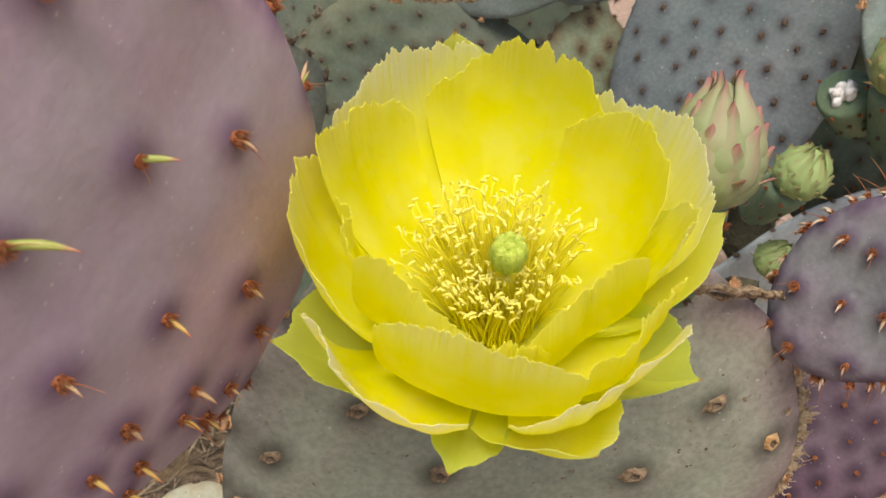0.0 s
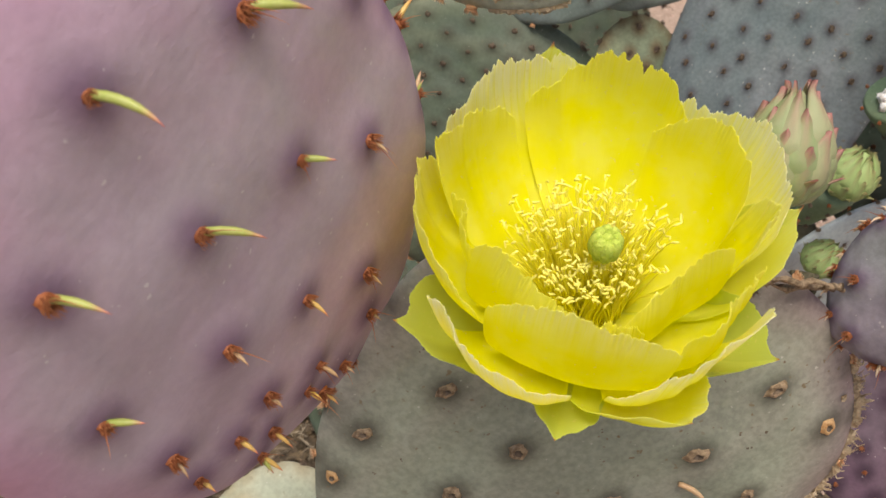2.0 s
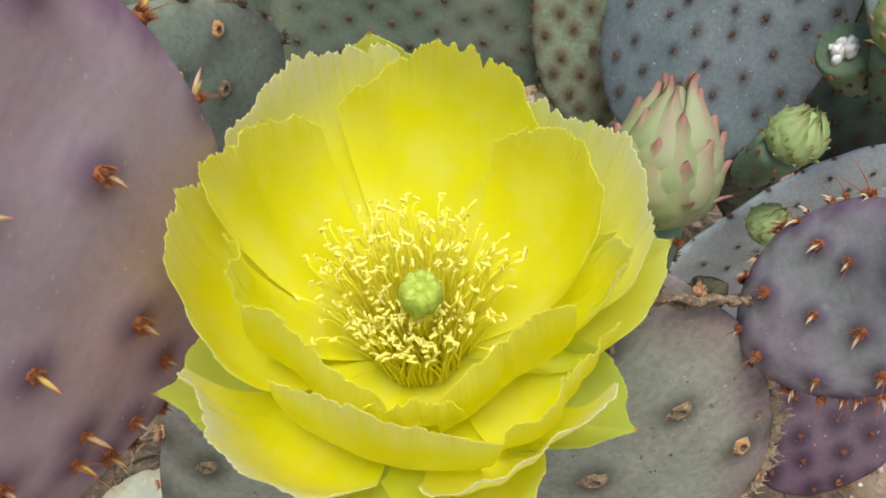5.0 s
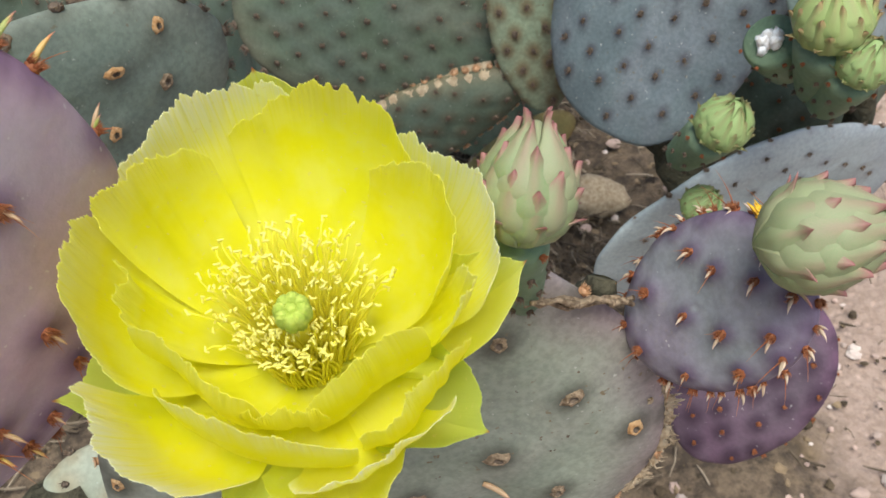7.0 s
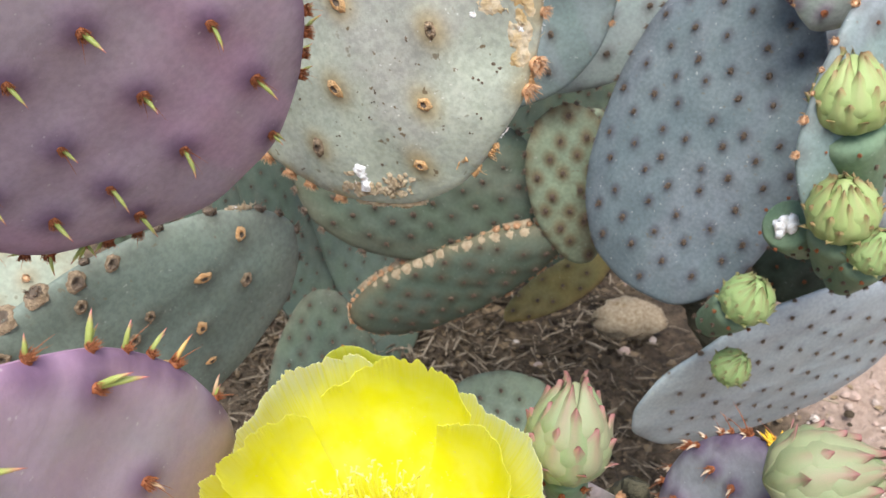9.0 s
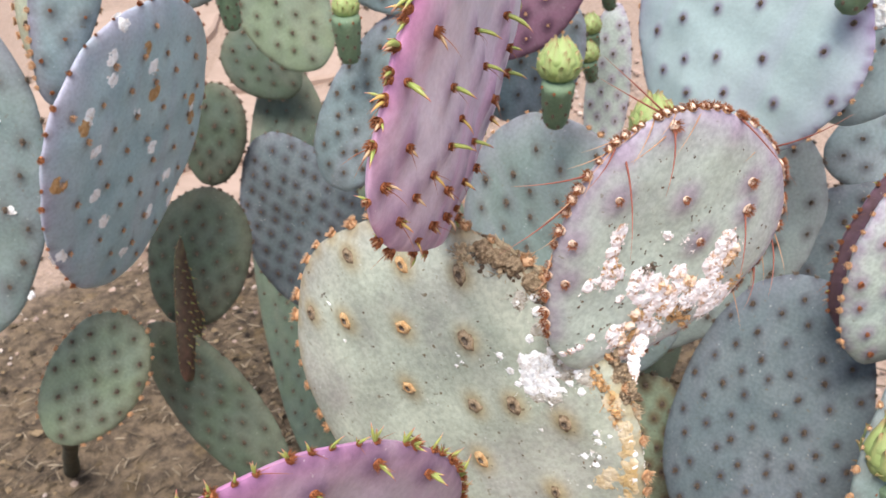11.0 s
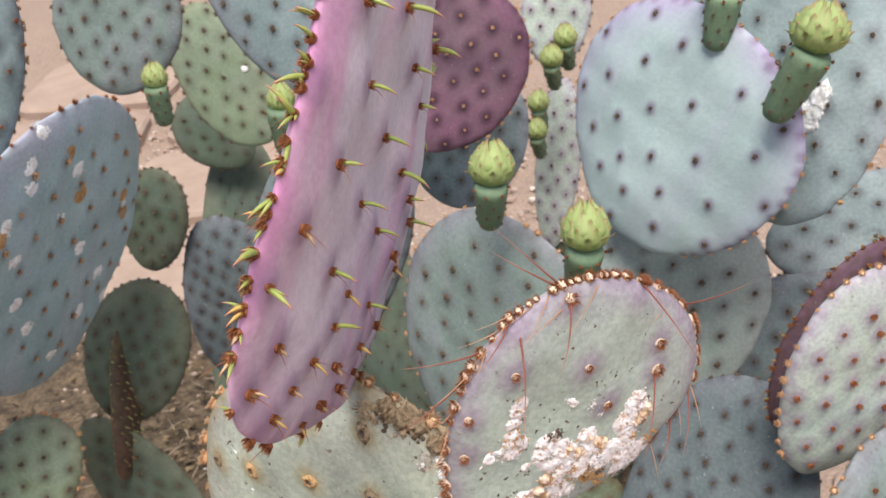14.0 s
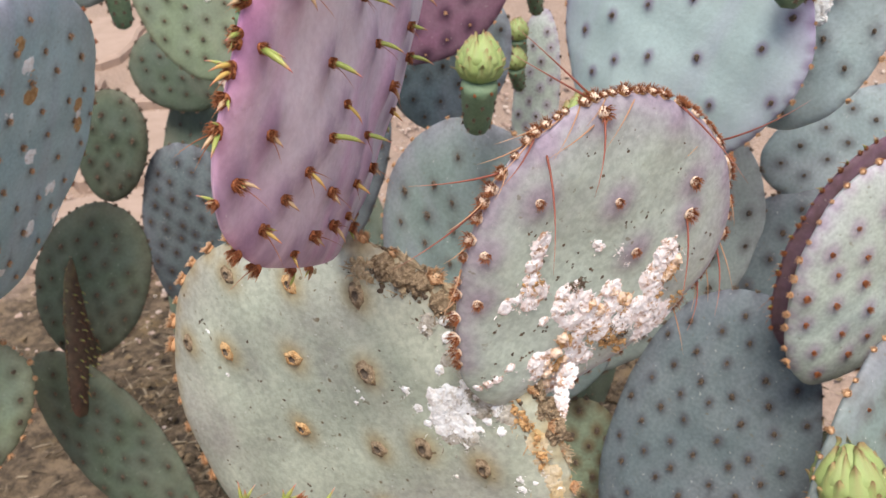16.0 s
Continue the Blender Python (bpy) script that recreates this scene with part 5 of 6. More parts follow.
fluff("white_fleck", woolly_pad, PINK_WOOL, [(0.03, 0.17), (0.16, 0.11), (0.1, 0.15), (-0.17, 0.15), (-0.13, 0.14), (-0.19, -0.37), (-0.2, -0.7), (-0.25, -0.85), (-0.22, -0.8), (-0.28, -0.9)], 0.0020, "small flecks of white wool", 0.0012, 0.0003, 10)
fluff("orange_crust", woolly_pad, STRAW_WOOL, [(0.53, 0.2), (0.53, 0.14), (0.52, 0.26), (0.31, -0.09), (0.36, -0.08), (0.21, -0.06), (0.19, -0.2), (0.08, -0.19), (0.12, -0.66), (0.06, -0.63), (0.18, -0.82), (0.2, -0.75), (0.08, -0.53), (0.04, -0.43), (0.2, -0.57), (0.28, -0.98)], 0.0026, "orange-brown crust in the wool", 0.0023, 0.0004, 16)
crumbs("brown_scab", woolly_pad, ORANGE_CORK, [(0.57, 0.01), (0.49, -0.33), (0.26, -0.34), (-0.44, -0.19), (0.34, -0.12), (0.1, -0.42), (0.17, -0.6), (0.36, -0.32), (0.82, 0.03), (0.15, -0.82), (0.45, -0.39), (0.6, -0.38), (0.53, 0.17), (0.2, -0.9)], 0.0028, 26, 0.03, "orange-brown crumbs and fibres in the wool")
crumbs("dark_scab", woolly_pad, DARK_CORK, [(-0.1, -0.09), (-0.15, -0.12), (0.4, -0.26), (0.53, -0.29), (0.45, -0.39)], 0.0022, 24, 0.02, "dark crumbs in the wool")
lumps("dark_fleck", woolly_pad, DARK_CORK, woolly_pad.freckles(110), 0.0006, 2, 0.01, "small dark scars", 0.3)
Pad(left, (-0.215, 0.285, 0.41), (-0.168, 0.305, 0.55), (0.4, -0.7, 0.6), 0.115, 0.1, "ivory", 0.016, rims=24, label="pale cream-green pad behind the others").areoles(STRAW_TUFTS, 0.6)
for u, v, size in ((-0.97, -0.09, 1.25), (-0.94, 0.05, 1.15), (-0.96, -0.23, 1.3), (-0.76, 0.01, 0.8), (-0.90, 0.2, 0.9), (-0.93, -0.4, 1.1)):
    scarred_pad.set_on("corky_scar", rng.choice(SCARS), u, v, size=size, sink=0.0006)
stem(left, (-0.18, 0.222, 0.475), (-0.22, 0.26, -0.02), 0.022)
lumps("brown_crust", pale_pad, CORK, [(-0.25, -0.92), (-0.35, -0.88), (-0.15, -0.95)], 0.0017, 60, 0.04, "brown crumbly crust where the pads join")
fluff("white_wool", pale_pad, WOOL, [(-0.3, -0.86), (-0.27, -0.8)], 0.0034, "tuft of white waxy wool")


# ---- the right plant ----
right = thing("prickly_pear", "slate-blue prickly pear with lime-green buds along one edge", "cactus")
blue_pad = Pad(right, (0.1290, 0.4475, 0.3938), (0.1937, 0.5133, 0.5810), (-0.579, -0.685, 0.442), 0.1320, -0.12, "blue", 0.018, True, blunt=0.85, pitch=0.021, rims=34, halo=0.0042, label="slate-blue pad dotted with dark areoles")
blue_pad.areoles(DARK_TUFTS, 0.85)
budding_pad = Pad(right, (0.1980, 0.36, 0.5000), (0.2860, 0.4487, 0.5900), (0.505, -0.808, 0.303), 0.1189, 0.14, "sage", 0.016, pitch=0.02, rims=34, label="grey-green pad edged with buds")
budding_pad.areoles(RUST_TUFTS, 0.8, STRAW_TUFTS, 0.75)
p = Pad(right, (0.1304, 0.3956, 0.3283), (0.3265, 0.4722, 0.3349), (0.363, -0.911, -0.196), 0.1508, 0.10, "dove", 0.016, pitch=0.022, rims=30, halo=0.003, label="light slate-blue leaning pad")
p.areoles(DARK_TUFTS, 0.75)
crusted_pad = Pad(right, (0.2113, 0.4471, 0.5612), (0.2543, 0.4663, 0.6882), (0.306, -0.951, 0.04), 0.0956, 0.19, "chalk", 0.016, pitch=0.02, rims=38, label="chalky green pad with a rose rim")
crusted_pad.areoles(RUST_TUFTS, 1.0, STRAW_TUFTS, 0.7)
p = Pad(right, (0.0955, 0.5187, 0.3819), (-0.0667, 0.5254, 0.2893), (-0.053, -0.998, 0.021), 0.0625, 0.23, "tan_edged", 0.024, pitch=0.018, rims=60, rim_turn=1.4, label="dark green pad with a tan edge")
p.areoles(DARK_TUFTS, 0.9, STRAW_TUFTS, 0.8)
fluff("tan_crust", p, CORK, [(0.93, 0.85), (0.94, 0.72), (0.94, 0.6), (0.94, 0.48), (0.95, 0.37), (0.95, 0.26), (0.94, 0.16), (0.93, 0.06), (0.92, -0.05), (0.90, -0.16), (0.86, -0.27), (0.80, -0.38), (0.74, -0.5), (0.67, -0.6), (0.58, -0.72), (0.48, -0.85)], 0.0048, "tan corky band along the edge", 0.0008, 0.0006, 3, 0.2, 1.1)
p = Pad(right, (0.085, 0.55, 0.395), (-0.1, 0.54, 0.435), (0, -0.95, 0.3), 0.1250, 0.12, "moss", 0.016, pitch=0.02, rims=22)
p.areoles(DARK_TUFTS, 0.9, DARK_TUFTS, 1.5)
p = Pad(right, (0.1060, 0.5200, 0.3600), (0.0900, 0.5350, 0.4750), (0.05, -0.97, 0.25), 0.0620, 0.12, "mossy_yellow", 0.015, pitch=0.017, rims=24, label="yellow-green mottled pad in the gap")
p.areoles(DARK_TUFTS, 1.0)
purple_edge = Pad(right, (0.208, 0.4775, 0.5599), (0.2712, 0.503, 0.6825), (0.306, -0.951, 0.04), 0.0925, 0.14, "brown_violet", 0.013, pitch=0.014, rims=60, label="dusky purple-brown young pad with bristly edge")
purple_edge.areoles(RUST_TUFTS, 0.9, RUST_TUFTS, 0.9)
purple_edge.spikes(GREEN_SPIKES + TAN_SPIKES, TAN_SPIKES, 1.0, 0.55, rim_way=(-0.3, -0.1, 0.9), rim_more=1)
bud(right, (0.206, 0.383, 0.541), (0.202, 0.390, 0.578), 0.034, "lime", "plump lime-green bud with brown scale tips")
fruit(right, (0.222, 0.390, 0.500), (0.206, 0.383, 0.545), 0.034)
bud(right, (0.205, 0.362, 0.500), (0.198, 0.357, 0.533), 0.031, "lime", "plump lime-green bud with brown scale tips")
fruit(right, (0.215, 0.378, 0.465), (0.205, 0.362, 0.504), 0.033)
bud(right, (0.215, 0.352, 0.490), (0.216, 0.345, 0.512), 0.022, "green", "small dark-green bud")
bud(right, (0.166, 0.366, 0.448), (0.171, 0.358, 0.474), 0.025, "green", "round mid-green bud with yellow scale points")
fruit(right, (0.158, 0.388, 0.42), (0.166, 0.366, 0.452), 0.025)
bud(right, (0.168, 0.377, 0.392), (0.176, 0.370, 0.412), 0.020, "green", "round mid-green bud with yellow scale points")
dried = fruit(right, (0.206, 0.398, 0.466), (0.187, 0.382, 0.492), 0.028)
remains = Build()
for i in range(14):
    remains.blob((rng.gauss(0, 0.003), rng.gauss(0, 0.003), 0.036 + rng.uniform(0, 0.004)), (0.0030, 0.0026, 0.0034), 0, 4, 7, 0.35)
part("dried_blossom", remains.mesh("dried_blossom", [WOOL]), dried, label="white dried blossom remains", kind="stuff")
fruit(right, (0.214, 0.372, 0.462), (0.215, 0.353, 0.493), 0.025)
p = Pad(right, (0.222, 0.440, 0.440), (0.268, 0.452, 0.520), (-0.2, -0.93, 0.3), 0.075, 0.1, "moss", 0.016, pitch=0.02, rims=30)
p.areoles(RUST_TUFTS, 0.8, STRAW_TUFTS, 0.6)
p = Pad(right, (0.232, 0.487, 0.350), (0.292, 0.502, 0.452), (-0.2, -0.93, 0.3), 0.090, 0.1, "moss", 0.016, pitch=0.02, rims=30)
p.areoles(RUST_TUFTS, 0.8, STRAW_TUFTS, 0.6)
stem(right, (0.15, 0.475, 0.41), (0.20, 0.445, 0.345), 0.014)
stem(right, (0.225, 0.45, 0.33), (0.36, 0.76, -0.02), 0.016)
stem(right, (0.255, 0.43, 0.54), (0.290, 0.47, 0.35), 0.007)


# ---- the low plant ----
low = thing("prickly_pear", "low green prickly pear close to the leaf litter", "cactus")
p = Pad(low, (0.0904, 0.8489, 0.2322), (0.1692, 0.8713, 0.2826), (0, -0.914, 0.406), 0.0678, -0.14, "leaf", 0.012, pitch=0.014, rims=19)
p.areoles(DARK_TUFTS, 0.8)
p = Pad(low, (0.0914, 0.4894, 0.0751), (0.0208, 0.5744, 0.1886), (0, -0.8, 0.6), 0.1340, 0.07, "leaf", 0.016, pitch=0.022, rims=26)
p.areoles(DARK_TUFTS, 0.9)
p = Pad(low, (-0.1237, 0.528, 0.0604), (-0.1056, 0.6164, 0.2573), (-0.208, -0.885, 0.416), 0.1128, -0.15, "moss", 0.016, pitch=0.022, rims=26)
p.areoles(DARK_TUFTS, 0.9)
p = Pad(low, (0.0514, 0.6123, 0.2244), (0.1464, 0.6455, 0.2686), (0, -0.8, 0.6), 0.0378, 0.18, "ochre", 0.012, pitch=0.018, rims=22)
p.areoles(DARK_TUFTS, 0.9)
p = Pad(low, (0.08, 0.95, 0.02), (0.07, 0.92, 0.42), (-0.1, -0.95, 0.15), 0.2400, 0.12, "moss", 0.018, pitch=0.026, rims=30)
p.areoles(DARK_TUFTS, 1.0)
stem(low, (0.08, 0.505, 0.10), (0.08, 0.56, -0.02), 0.018)
stem(low, (-0.12, 0.55, 0.09), (-0.11, 0.60, -0.02), 0.018)
stem(low, (0.085, 0.96, 0.03), (0.085, 0.98, -0.02), 0.02)


# ---- the west plant ----
west = thing("prickly_pear", "blue-grey prickly pear with white-flecked leaning pads", "cactus")
speckled_pad = Pad(west, (-0.3033, 0.5729, 0.5516), (-0.2251, 0.5958, 0.7605), (0.926, -0.193, -0.326), 0.2060, 0.15, "powder", 0.018, True, pitch=0.030, rims=38, halo=0.0045, rim_turn=-1.1, label="blue-grey pad flecked with white, violet along its edge")
speckled_pad.areoles(UMBER_TUFTS, 1.0, RUST_TUFTS, 1.2)
fluff("white_fleck", speckled_pad, WOOL, [(-0.46, 0.62), (-0.46, 0.73), (-0.34, 0.91), (0.13, 0.0), (-0.4, -0.35), (-0.04, -0.74), (0.45, -0.31), (-0.59, 0.19), (0.23, -0.52), (0.68, 0.14), (-0.67, 0.43), (0.6, -0.57), (-0.77, -0.47), (-0.13, 0.31), (-0.52, -0.12), (0.02, 0.58)], 0.0068, "white waxy flecks", 0.0010, 0.0008, 1)
fluff("ochre_scar", speckled_pad, ORANGE_CORK, [(-0.1, 0.71), (0.06, 0.49), (-0.72, 0.38), (0.66, 0.19), (0.07, 0.4), (-0.89, 0.07), (0.71, 0.06)], 0.0075, "ochre corky scars", 0.0010, 0.0008, 1)
p = Pad(west, (-0.3564, 0.4601, 0.5792), (-0.3806, 0.5039, 0.8267), (0.446, -0.873, 0.198), 0.1688, 0.14, "sage", 0.018, pitch=0.026, rims=30)
p.areoles(DARK_TUFTS, 1.0)
lumps("white_fleck", p, WOOL, [(0.58, -0.12), (0.55, -0.2), (0.49, -0.81), (0.6, -0.34), (0.74, 0.13)], 0.0026, 7, 0.008, "white waxy flecks")
p = Pad(west, (-0.3895, 0.543, 0.7839), (-0.301, 0.5884, 0.8982), (0.1, -0.949, 0.3), 0.1261, 0.14, "slate", 0.016, pitch=0.026, rims=30)
p.areoles(DARK_TUFTS, 1.0)
p = Pad(west, (-0.2771, 0.5207, 0.7209), (-0.2433, 0.5792, 0.8469), (0.752, -0.652, 0.1), 0.0444, 0.24, "teal", 0.02, pitch=0.022, rims=49, rim_turn=-1.4)
p.areoles(RUST_TUFTS, 0.85, STRAW_TUFTS, 0.8)
p = Pad(west, (-0.3002, 0.5508, 0.7374), (-0.2892, 0.5744, 0.8086), (0.1, -0.949, 0.3), 0.0302, 0.13, "ivory", 0.014, pitch=0.02, rims=30)
p.areoles(DARK_TUFTS, 0.9, STRAW_TUFTS, 0.75)
p = Pad(west, (-0.3067, 0.6359, 0.4577), (-0.2552, 0.6728, 0.5746), (0, -0.954, 0.301), 0.0906, 0.02, "moss", 0.014, pitch=0.018, rims=41)
p.areoles(DARK_TUFTS, 0.8)
p = Pad(west, (-0.2161, 0.5695, 0.3084), (-0.3257, 0.6205, 0.4698), (0, -0.954, 0.301), 0.0771, 0.12, "moss", 0.014, pitch=0.02, rims=22)
p.areoles(DARK_TUFTS, 0.8)
p = Pad(west, (-0.376, 0.5139, 0.4362), (-0.3025, 0.5613, 0.5245), (0.101, -0.909, 0.404), 0.0758, 0.06, "leaf", 0.014, pitch=0.02, rims=30)
p.areoles(DARK_TUFTS, 0.9, STRAW_TUFTS, 0.75)
cat = Pad(west, (-0.287, 0.600, 0.425), (-0.286, 0.672, 0.533), (0.99, -0.08, 0.05), 0.044, 0.05, "russet", 0.010, blunt=0.6, rims=40, pitch=0.010, label="narrow red-brown young pad seen on edge")
cat.areoles(DARK_TUFTS, 0.6)
cat.spikes(GREEN_SPIKES, GREEN_SPIKES, 1.0, 0.5)
for x, y, z in ((-0.37, 0.53, 0.45),):
    stem(west, (x, y + 0.012, z), (x + (x - 0.02) * z / (0.95 - z) * 0.9, y + (y - 0.06) * z / (0.95 - z) * 0.9, -0.02), 0.009)


# ---- the back plant ----
back = thing("prickly_pear", "crowded blue-green prickly pear behind the others", "cactus")
p = Pad(back, (-0.3156, 0.8038, 0.6947), (-0.2686, 0.8246, 0.8169), (-0.102, -0.973, 0.205), 0.1200, 0.07, "sage", 0.016, pitch=0.023, rims=26)
p.areoles(DARK_TUFTS, 1.0)
p = Pad(back, (-0.2375, 1.0127, 0.5485), (-0.3216, 1.0627, 0.7009), (0.103, -0.927, 0.361), 0.1080, -0.05, "leaf", 0.016, pitch=0.026, rims=26)
p.areoles(DARK_TUFTS, 1.1)
lumps("white_chip", p, WOOL, [(0.43, -0.07)], 0.0036, 8, 0.012, "white chip of dry skin")
p = Pad(back, (-0.3097, 0.7709, 0.526), (-0.2768, 0.7847, 0.6247), (-0.202, -0.958, 0.202), 0.0700, 0.09, "moss", 0.014, pitch=0.02, rims=30)
p.areoles(DARK_TUFTS, 1.0)
p = Pad(back, (-0.0792, 0.7114, 0.7072), (-0.1529, 0.7761, 0.881), (-0.103, -0.946, 0.308), 0.1349, 0.20, "teal", 0.018, pitch=0.027, rims=30)
p.areoles(DARK_TUFTS, 1.2)
p = Pad(back, (-0.3111, 1.1546, 0.4595), (-0.3992, 1.177, 0.5424), (0.103, -0.927, 0.361), 0.0960, 0.19, "moss", 0.016, pitch=0.026, rims=19)
p.areoles(DARK_TUFTS, 1.1)
p = Pad(back, (-0.1718, 0.7121, 0.5513), (-0.0726, 0.7134, 0.706), (-0.309, -0.928, 0.206), 0.0800, -0.07, "teal", 0.016, pitch=0.02, rims=30)
p.areoles(DARK_TUFTS, 0.9)
p = Pad(back, (-0.1897, 0.7534, 0.3852), (-0.2424, 0.7869, 0.5709), (0.102, -0.973, 0.205), 0.1250, -0.18, "blue", 0.016, pitch=0.018, rims=30)
p.areoles(DARK_TUFTS, 0.8)
p = Pad(back, (-0.139, 0.7221, 0.4503), (-0.0514, 0.7258, 0.6418), (-0.405, -0.891, 0.203), 0.0758, 0.08, "blue", 0.016, pitch=0.016, rims=30)
p.areoles(DARK_TUFTS, 0.7)
bud(back, (-0.207, 0.668, 0.742), (-0.207, 0.675, 0.761), 0.017, "lime", "small round lime-green bud")
fruit(back, (-0.208, 0.672, 0.712), (-0.207, 0.668, 0.745), 0.018)
bud(back, (-0.126, 0.695, 0.708), (-0.126, 0.705, 0.729), 0.020, "lime", "small round lime-green bud")
fruit(back, (-0.129, 0.700, 0.670), (-0.126, 0.695, 0.712), 0.024)
for x, y, z in ((-0.20, 0.82, 0.43), (-0.12, 0.80, 0.47), (-0.30, 0.90, 0.50)):
    Pad(back, (x * 1.1, y + 0.30, -0.02), (x, y, z), (0.1, -0.8, 0.6), 0.15, 0.1, "moss", 0.02, pitch=0.024).areoles(DARK_TUFTS, 1.0)


# ---- the east plant ----
east = thing("prickly_pear", "pale-blue prickly pear with violet-rimmed round pads and lime buds", "cactus")
round_pad = Pad(east, (0.1137, 0.5988, 0.6388), (0.1709, 0.5906, 0.7916), (-0.709, -0.666, 0.23), 0.1716, 0.14, "sky", 0.02, True, rims=45, halo=0.0042, label="large round pale-blue pad with a violet rim",
    dots=[(-0.4, 0.44), (-0.17, 0.69), (0.41, 0.61), (0.11, 0.34), (-0.19, 0.14), (-0.43, -0.07), (-0.65, 0.18), (-0.86, -0.04), (-0.62, -0.29), (-0.26, -0.35), (-0.01, -0.18), (0.33, 0.0), (0.71, 0.28), (0.18, -0.39), (-0.11, -0.57), (-0.41, -0.54), (0.57, -0.24), (0.92, -0.01), (0.25, -0.68), (0.66, -0.56), (-0.15, -0.86), (-0.51, 0.77), (-0.86, 0.44), (0.78, 0.54), (0.47, 0.86)])
round_pad.areoles(DARK_TUFTS, 0.85, STRAW_TUFTS, 0.55)
notched_pad = Pad(east, (0.0660, 0.5257, 0.4826), (-0.0083, 0.6272, 0.6448), (-0.559, -0.794, 0.240), 0.1833, -0.10, "sage", 0.018, pitch=0.028, rims=41, blunt=0.9, label="grey-green pad with a violet top")
notched_pad.areoles(DARK_TUFTS, 1.1, STRAW_TUFTS, 0.75)
p = Pad(east, (-0.0288, 0.685, 0.6749), (0.0252, 0.7159, 0.7946), (0.102, -0.973, 0.205), 0.1286, 0.06, "plum", 0.014, pitch=0.022, rims=41, label="round plum-purple pad")
p.areoles(STRAW_TUFTS, 0.45, STRAW_TUFTS, 0.55)
p = Pad(east, (0.0812, 0.9301, 0.433), (0.1015, 0.963, 0.6217), (-0.398, -0.896, 0.199), 0.0505, 0.05, "chalk", 0.014, pitch=0.02, rims=30)
p.areoles(DARK_TUFTS, 0.8)
p = Pad(east, (0.0680, 0.5745, 0.4735), (0.2106, 0.6386, 0.6261), (0.1, -0.949, 0.3), 0.1480, 0.22, "grey_sage", 0.016, pitch=0.026, rims=34, label="light grey-green pad behind the others")
p.areoles(DARK_TUFTS, 1.0)
p = Pad(east, (0.2317, 0.6411, 0.6009), (0.3839, 0.6579, 0.6006), (0.101, -0.909, 0.404), 0.0949, 0.21, "slate", 0.016, pitch=0.024, rims=30, label="pale-blue pad")
p.areoles(DARK_TUFTS, 0.8)
p = Pad(east, (0.212, 0.5603, 0.664), (0.1953, 0.638, 0.8427), (-0.719, -0.659, 0.22), 0.1562, 0.13, "steel", 0.016, pitch=0.026, rims=38, label="pale-blue pad with a violet rim")
p.areoles(DARK_TUFTS, 0.9, STRAW_TUFTS, 0.6)
lumps("white_wool", p, WOOL, [(0.28, -0.29), (0.31, -0.35), (0.35, -0.3), (0.21, -0.41), (0.39, -0.24), (0.44, -0.18)], 0.0036, 34, 0.022, "clump of white waxy wool")
p = Pad(east, (0.0938, 0.9879, 0.6237), (0.1046, 1.0203, 0.7208), (0, -0.949, 0.316), 0.0734, 0.16, "chalk", 0.014, pitch=0.022, rims=22)
p.areoles(DARK_TUFTS, 0.9)
p = Pad(east, (0.266, 0.576, 0.489), (0.261, 0.644, 0.577), (-0.1, -0.9, 0.4), 0.13, 0.1, "blue", 0.016, pitch=0.024, rims=26)
p.areoles(DARK_TUFTS, 0.9)
Pad(east, (0.000, 0.745, 0.590), (0.015, 0.775, 0.715), (-0.1, -0.93, 0.3), 0.105, 0.05, "teal", 0.014, rims=24).areoles(DARK_TUFTS, 0.8)
bud(east, (0.033, 0.566, 0.700), (0.035, 0.578, 0.727), 0.027, "lime", "round lime-green bud with brown scale points")
fruit(east, (0.030, 0.578, 0.665), (0.033, 0.566, 0.703), 0.023)
bud(east, (0.087, 0.516, 0.680), (0.088, 0.527, 0.708), 0.027, "lime", "round lime-green bud with brown scale points")
fruit(east, (0.083, 0.535, 0.640), (0.087, 0.516, 0.683), 0.024)
bud(east, (0.207, 0.530, 0.786), (0.214, 0.538, 0.812), 0.028, "lime", "round lime-green bud with brown scale points")
fruit(east, (0.192, 0.540, 0.745), (0.207, 0.530, 0.788), 0.024)
bud(east, (0.174, 0.592, 0.800), (0.175, 0.602, 0.824), 0.024, "lime", "round lime-green bud with brown scale points")
fruit(east, (0.170, 0.590, 0.770), (0.174, 0.592, 0.803), 0.022)
bud(east, (0.106, 0.500, 0.645), (0.106, 0.507, 0.668), 0.022, "lime", "round lime-green bud with brown scale points")
fruit(east, (0.104, 0.520, 0.615), (0.106, 0.500, 0.648), 0.019)
for x, y, z in ((0.101, 0.889, 0.690), (0.087, 0.878, 0.675), (0.075, 0.925, 0.613), (0.072, 0.910, 0.589)):
    bud(east, (x, y - 0.003, z - 0.011), (x, y + 0.003, z + 0.011), 0.021, "lime", "small round lime-green bud")
    fruit(east, (x + 0.004, y + 0.006, z - 0.035), (x, y - 0.003, z - 0.008), 0.017)
stem(east, (0.25, 0.65, 0.55), (0.34, 0.75, -0.02), 0.014)

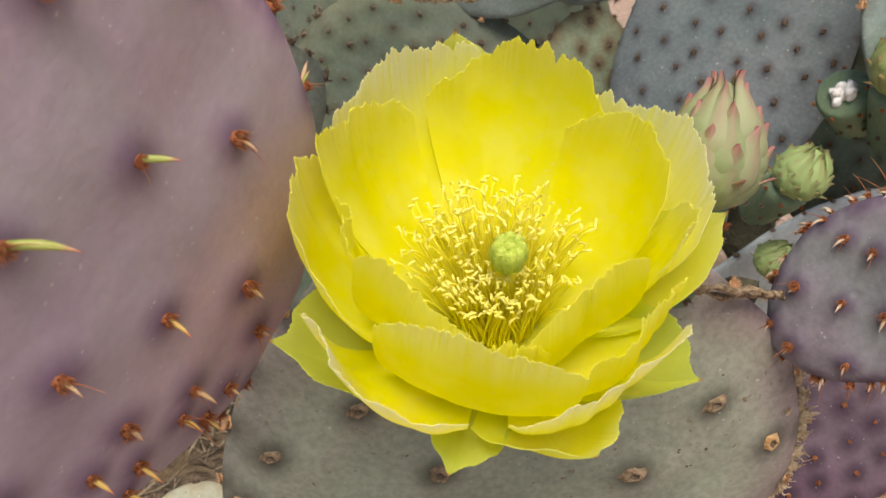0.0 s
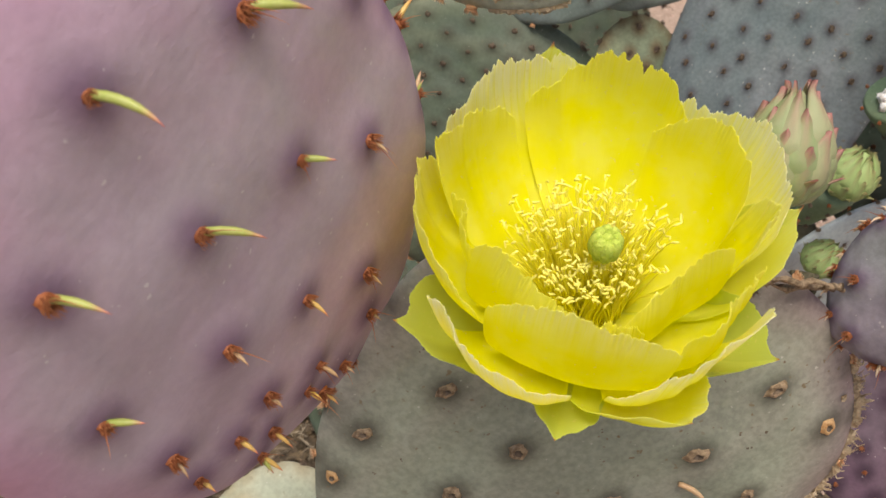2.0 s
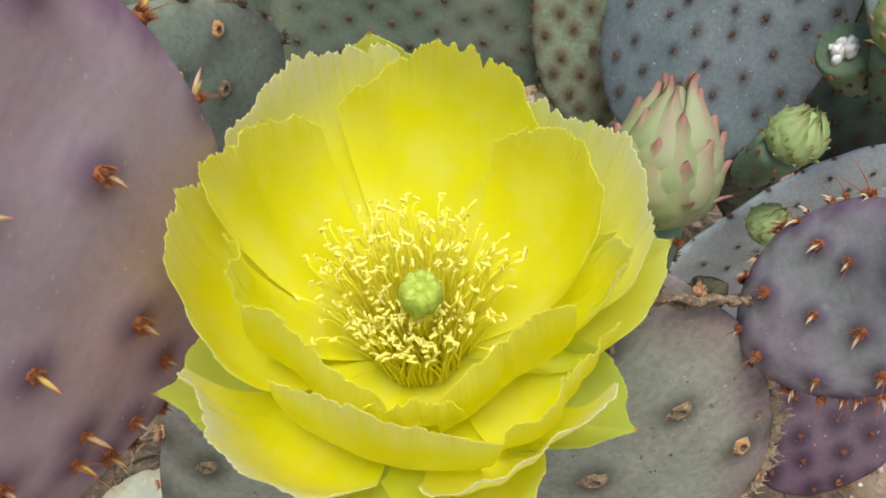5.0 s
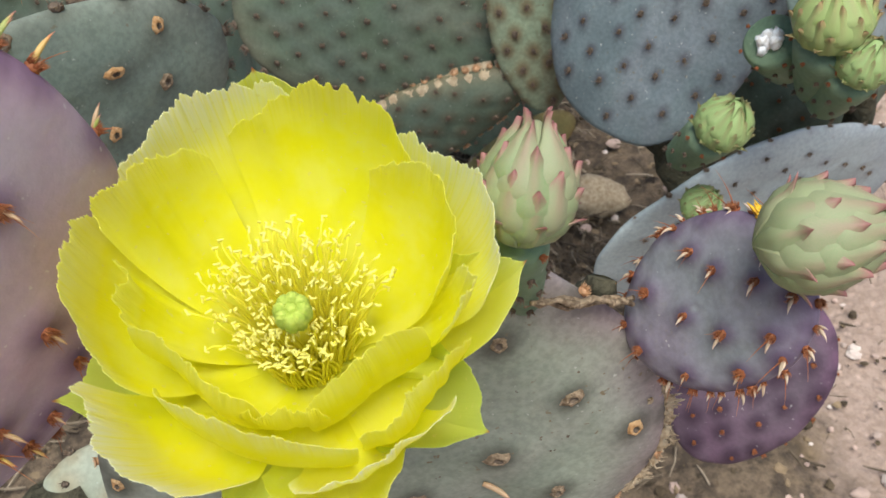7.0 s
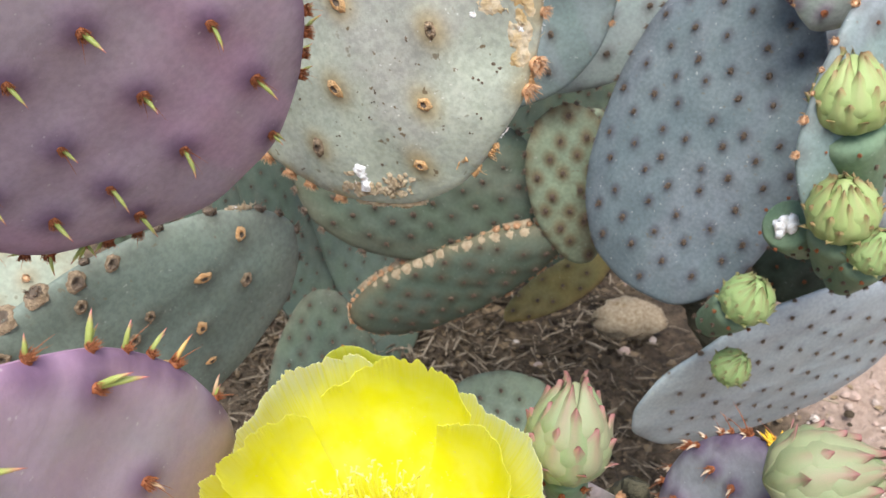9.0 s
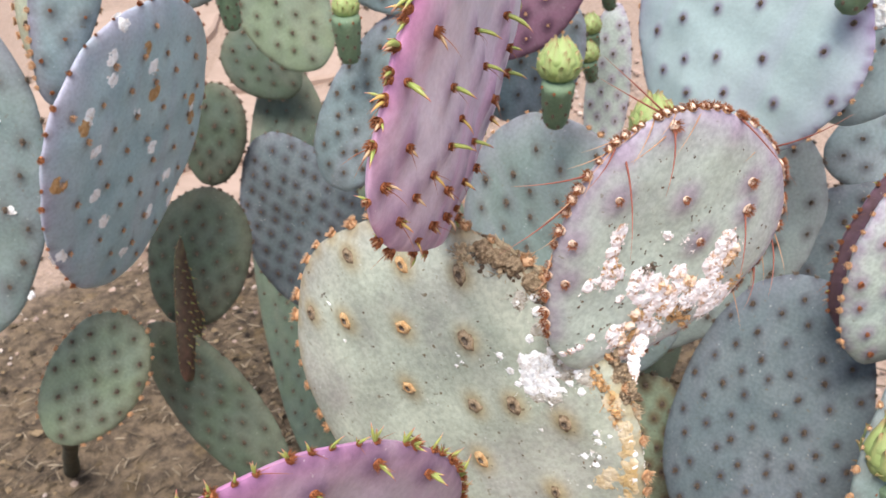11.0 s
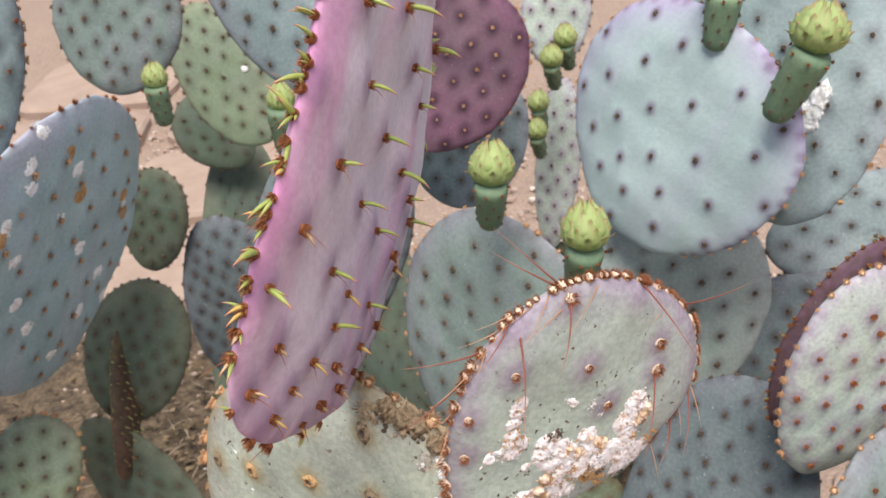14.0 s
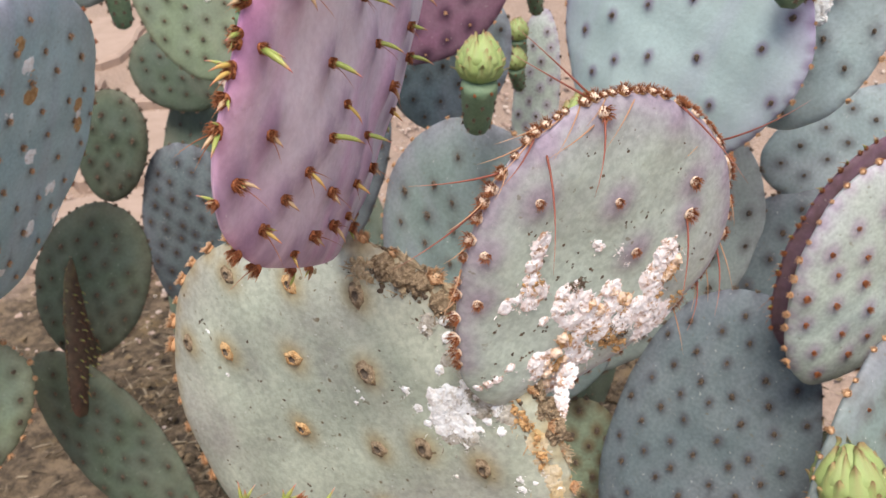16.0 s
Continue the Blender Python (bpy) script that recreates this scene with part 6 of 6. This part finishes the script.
# ---- ground, pebbles and litter ----
def ground_sheet():
    near = np.linspace(-1.4, 1.4, 141)
    far = np.array([1.6, 2.0, 2.6, 3.5, 5, 8, 14, 30, 80, 250, 900])
    xs = np.concatenate([-far[::-1], near, far])
    ys = np.concatenate([-far[::-1], near, far]) + 1.0
    X, Y = np.meshgrid(xs, ys, indexing="ij")
    Z = 0.012 * np.sin(X * 5.1 + 1) * np.cos(Y * 4.3) + 0.006 * np.sin(X * 13 + Y * 9) + 0.003 * np.sin(X * 41 - Y * 37)
    Z *= np.exp(-((X / 6) ** 2 + (Y / 6) ** 2))
    n, m = X.shape
    verts = np.stack([X, Y, Z], -1).reshape(-1, 3)
    faces = [(i * m + j, (i + 1) * m + j, (i + 1) * m + j + 1, i * m + j + 1) for i in range(n - 1) for j in range(m - 1)]
    litter = np.exp(-(((X + 0.2) / 0.9) ** 4 + ((Y - 0.75) / 0.72) ** 4)) * np.clip(1.2 - 3.6 * np.clip(X - 0.16, 0, 1), 0.05, 1)
    return mesh_of("ground", verts, faces, GROUND, True, litter=litter.ravel())


tagged(new("ground", ground_sheet()), "pinkish sandy gravel with dark plant litter under the cacti", "ground", kind="structure")


def scatter(name, count, make, material, label, spread):
    b = Build()
    for _ in range(count):
        make(b, *spread())
    return tagged(new(name, b.mesh(name, [material], False)), label, name.replace("_", " "), kind="stuff")


def pebble(b, x, y):
    s = rng.choice((0.002, 0.003, 0.004, 0.006)) * rng.uniform(0.7, 1.3)
    b.blob((x, y, s * 0.3), (s * rng.uniform(0.8, 1.4), s * rng.uniform(0.8, 1.4), s * 0.7), 0, 4, 6, 0.2)


def straw(b, x, y):
    l, t = rng.uniform(0.008, 0.035), rng.uniform(0, 6.3)
    d = Vector((math.cos(t), math.sin(t), rng.uniform(-0.1, 0.35))).normalized() * l
    p = Vector((x, y, rng.uniform(0.004, 0.02)))
    w = rng.uniform(0.0003, 0.0013)
    b.tube((p - d * 0.5, p + Vector((rng.uniform(-1, 1), rng.uniform(-1, 1), 0.5)) * l * 0.08, p + d * 0.5), (w, w * 1.2, w * 0.6), 4)


def crumb(b, x, y):
    s = rng.choice((0.0015, 0.0025, 0.004)) * rng.uniform(0.6, 1.5)
    b.blob((x, y, s * rng.uniform(0.1, 1.2)), (s * rng.uniform(0.6, 1.6), s * rng.uniform(0.6, 1.6), s * rng.uniform(0.2, 0.7)), 0, 4, 6, 0.4)


def wide():
    x, y = rng.uniform(-1.2, 1.2), rng.uniform(0.2, 2.4)
    return (x, y) if y > 1.25 or x > 0.3 or rng.random() < 0.25 else (x, y + 1.2)


def under():
    x, y = rng.gauss(-0.14, 0.36), rng.gauss(0.82, 0.28)
    return (x, y) if x < 0.22 or rng.random() < 0.3 else (x - 0.5, y)


scatter("gravel", 5200, pebble, PEBBLE, "small pinkish and grey gravel stones on the sand", wide)
scatter("leaf_crumbs", 11000, crumb, CRUMB, "dark rotting leaf crumbs and bark bits on the soil", under)
scatter("dry_litter", 7500, straw, STRAWS, "dry brown spines, twigs and plant crumbs on the soil", under)


def slab(x, y, w, d, turn):
    """A worn flagstone with uneven edges, lying in the sand."""
    b = bmesh.new()
    n = 28
    ring = []
    for i in range(n):
        a = 2 * math.pi * i / n
        k = 1 / max(abs(math.cos(a)), abs(math.sin(a))) ** 0.85
        ring.append(Vector((w / 2 * math.cos(a) * k * rng.uniform(0.96, 1.02), d / 2 * math.sin(a) * k * rng.uniform(0.96, 1.02), 0)))
    lower = [b.verts.new(p + Vector((0, 0, -0.01))) for p in ring]
    edge = [b.verts.new(p + Vector((0, 0, 0.022))) for p in ring]
    top = [b.verts.new(p * 0.96 + Vector((0, 0, 0.030 + rng.uniform(-0.001, 0.001)))) for p in ring]
    for i in range(n):
        j = (i + 1) % n
        b.faces.new((lower[i], lower[j], edge[j], edge[i]))
        b.faces.new((edge[i], edge[j], top[j], top[i]))
    b.faces.new(top)
    b.faces.new(list(reversed(lower)))
    me = bpy.data.meshes.new("flagstone")
    b.to_mesh(me)
    b.free()
    me.materials.append(SLAB)
    ob = new("flagstone", me)
    ob.matrix_world = pose(x, y, 0.0, 0, 0, turn)
    return tagged(ob, "pinkish worn sandstone flagstone lying in the sand", "flagstone", "flagstones behind the cacti")


for x, y, w, d, turn in ((-0.66, 1.62, 0.40, 0.30, 8), (-0.70, 2.02, 0.44, 0.38, 4), (-1.16, 1.80, 0.42, 0.36, 12), (-1.22, 2.30, 0.46, 0.40, 6), (-0.72, 2.50, 0.42, 0.44, 3), (-1.28, 2.82, 0.50, 0.48, 5)):
    slab(x, y, w, d, turn)


def boulder(x, y, size):
    """A rounded sandstone lump, sunk a little into the soil."""
    b = Build()
    b.blob((0, 0, size[2] * 0.5), size, 0, 10, 18, 0.16)
    ob = new("stone", b.mesh("stone", [CORK]))
    ob.location = (x, y, 0)
    return tagged(ob, "tan rounded sandstone lying among the litter", "stone")


boulder(0.21, 0.85, (0.045, 0.03, 0.022))
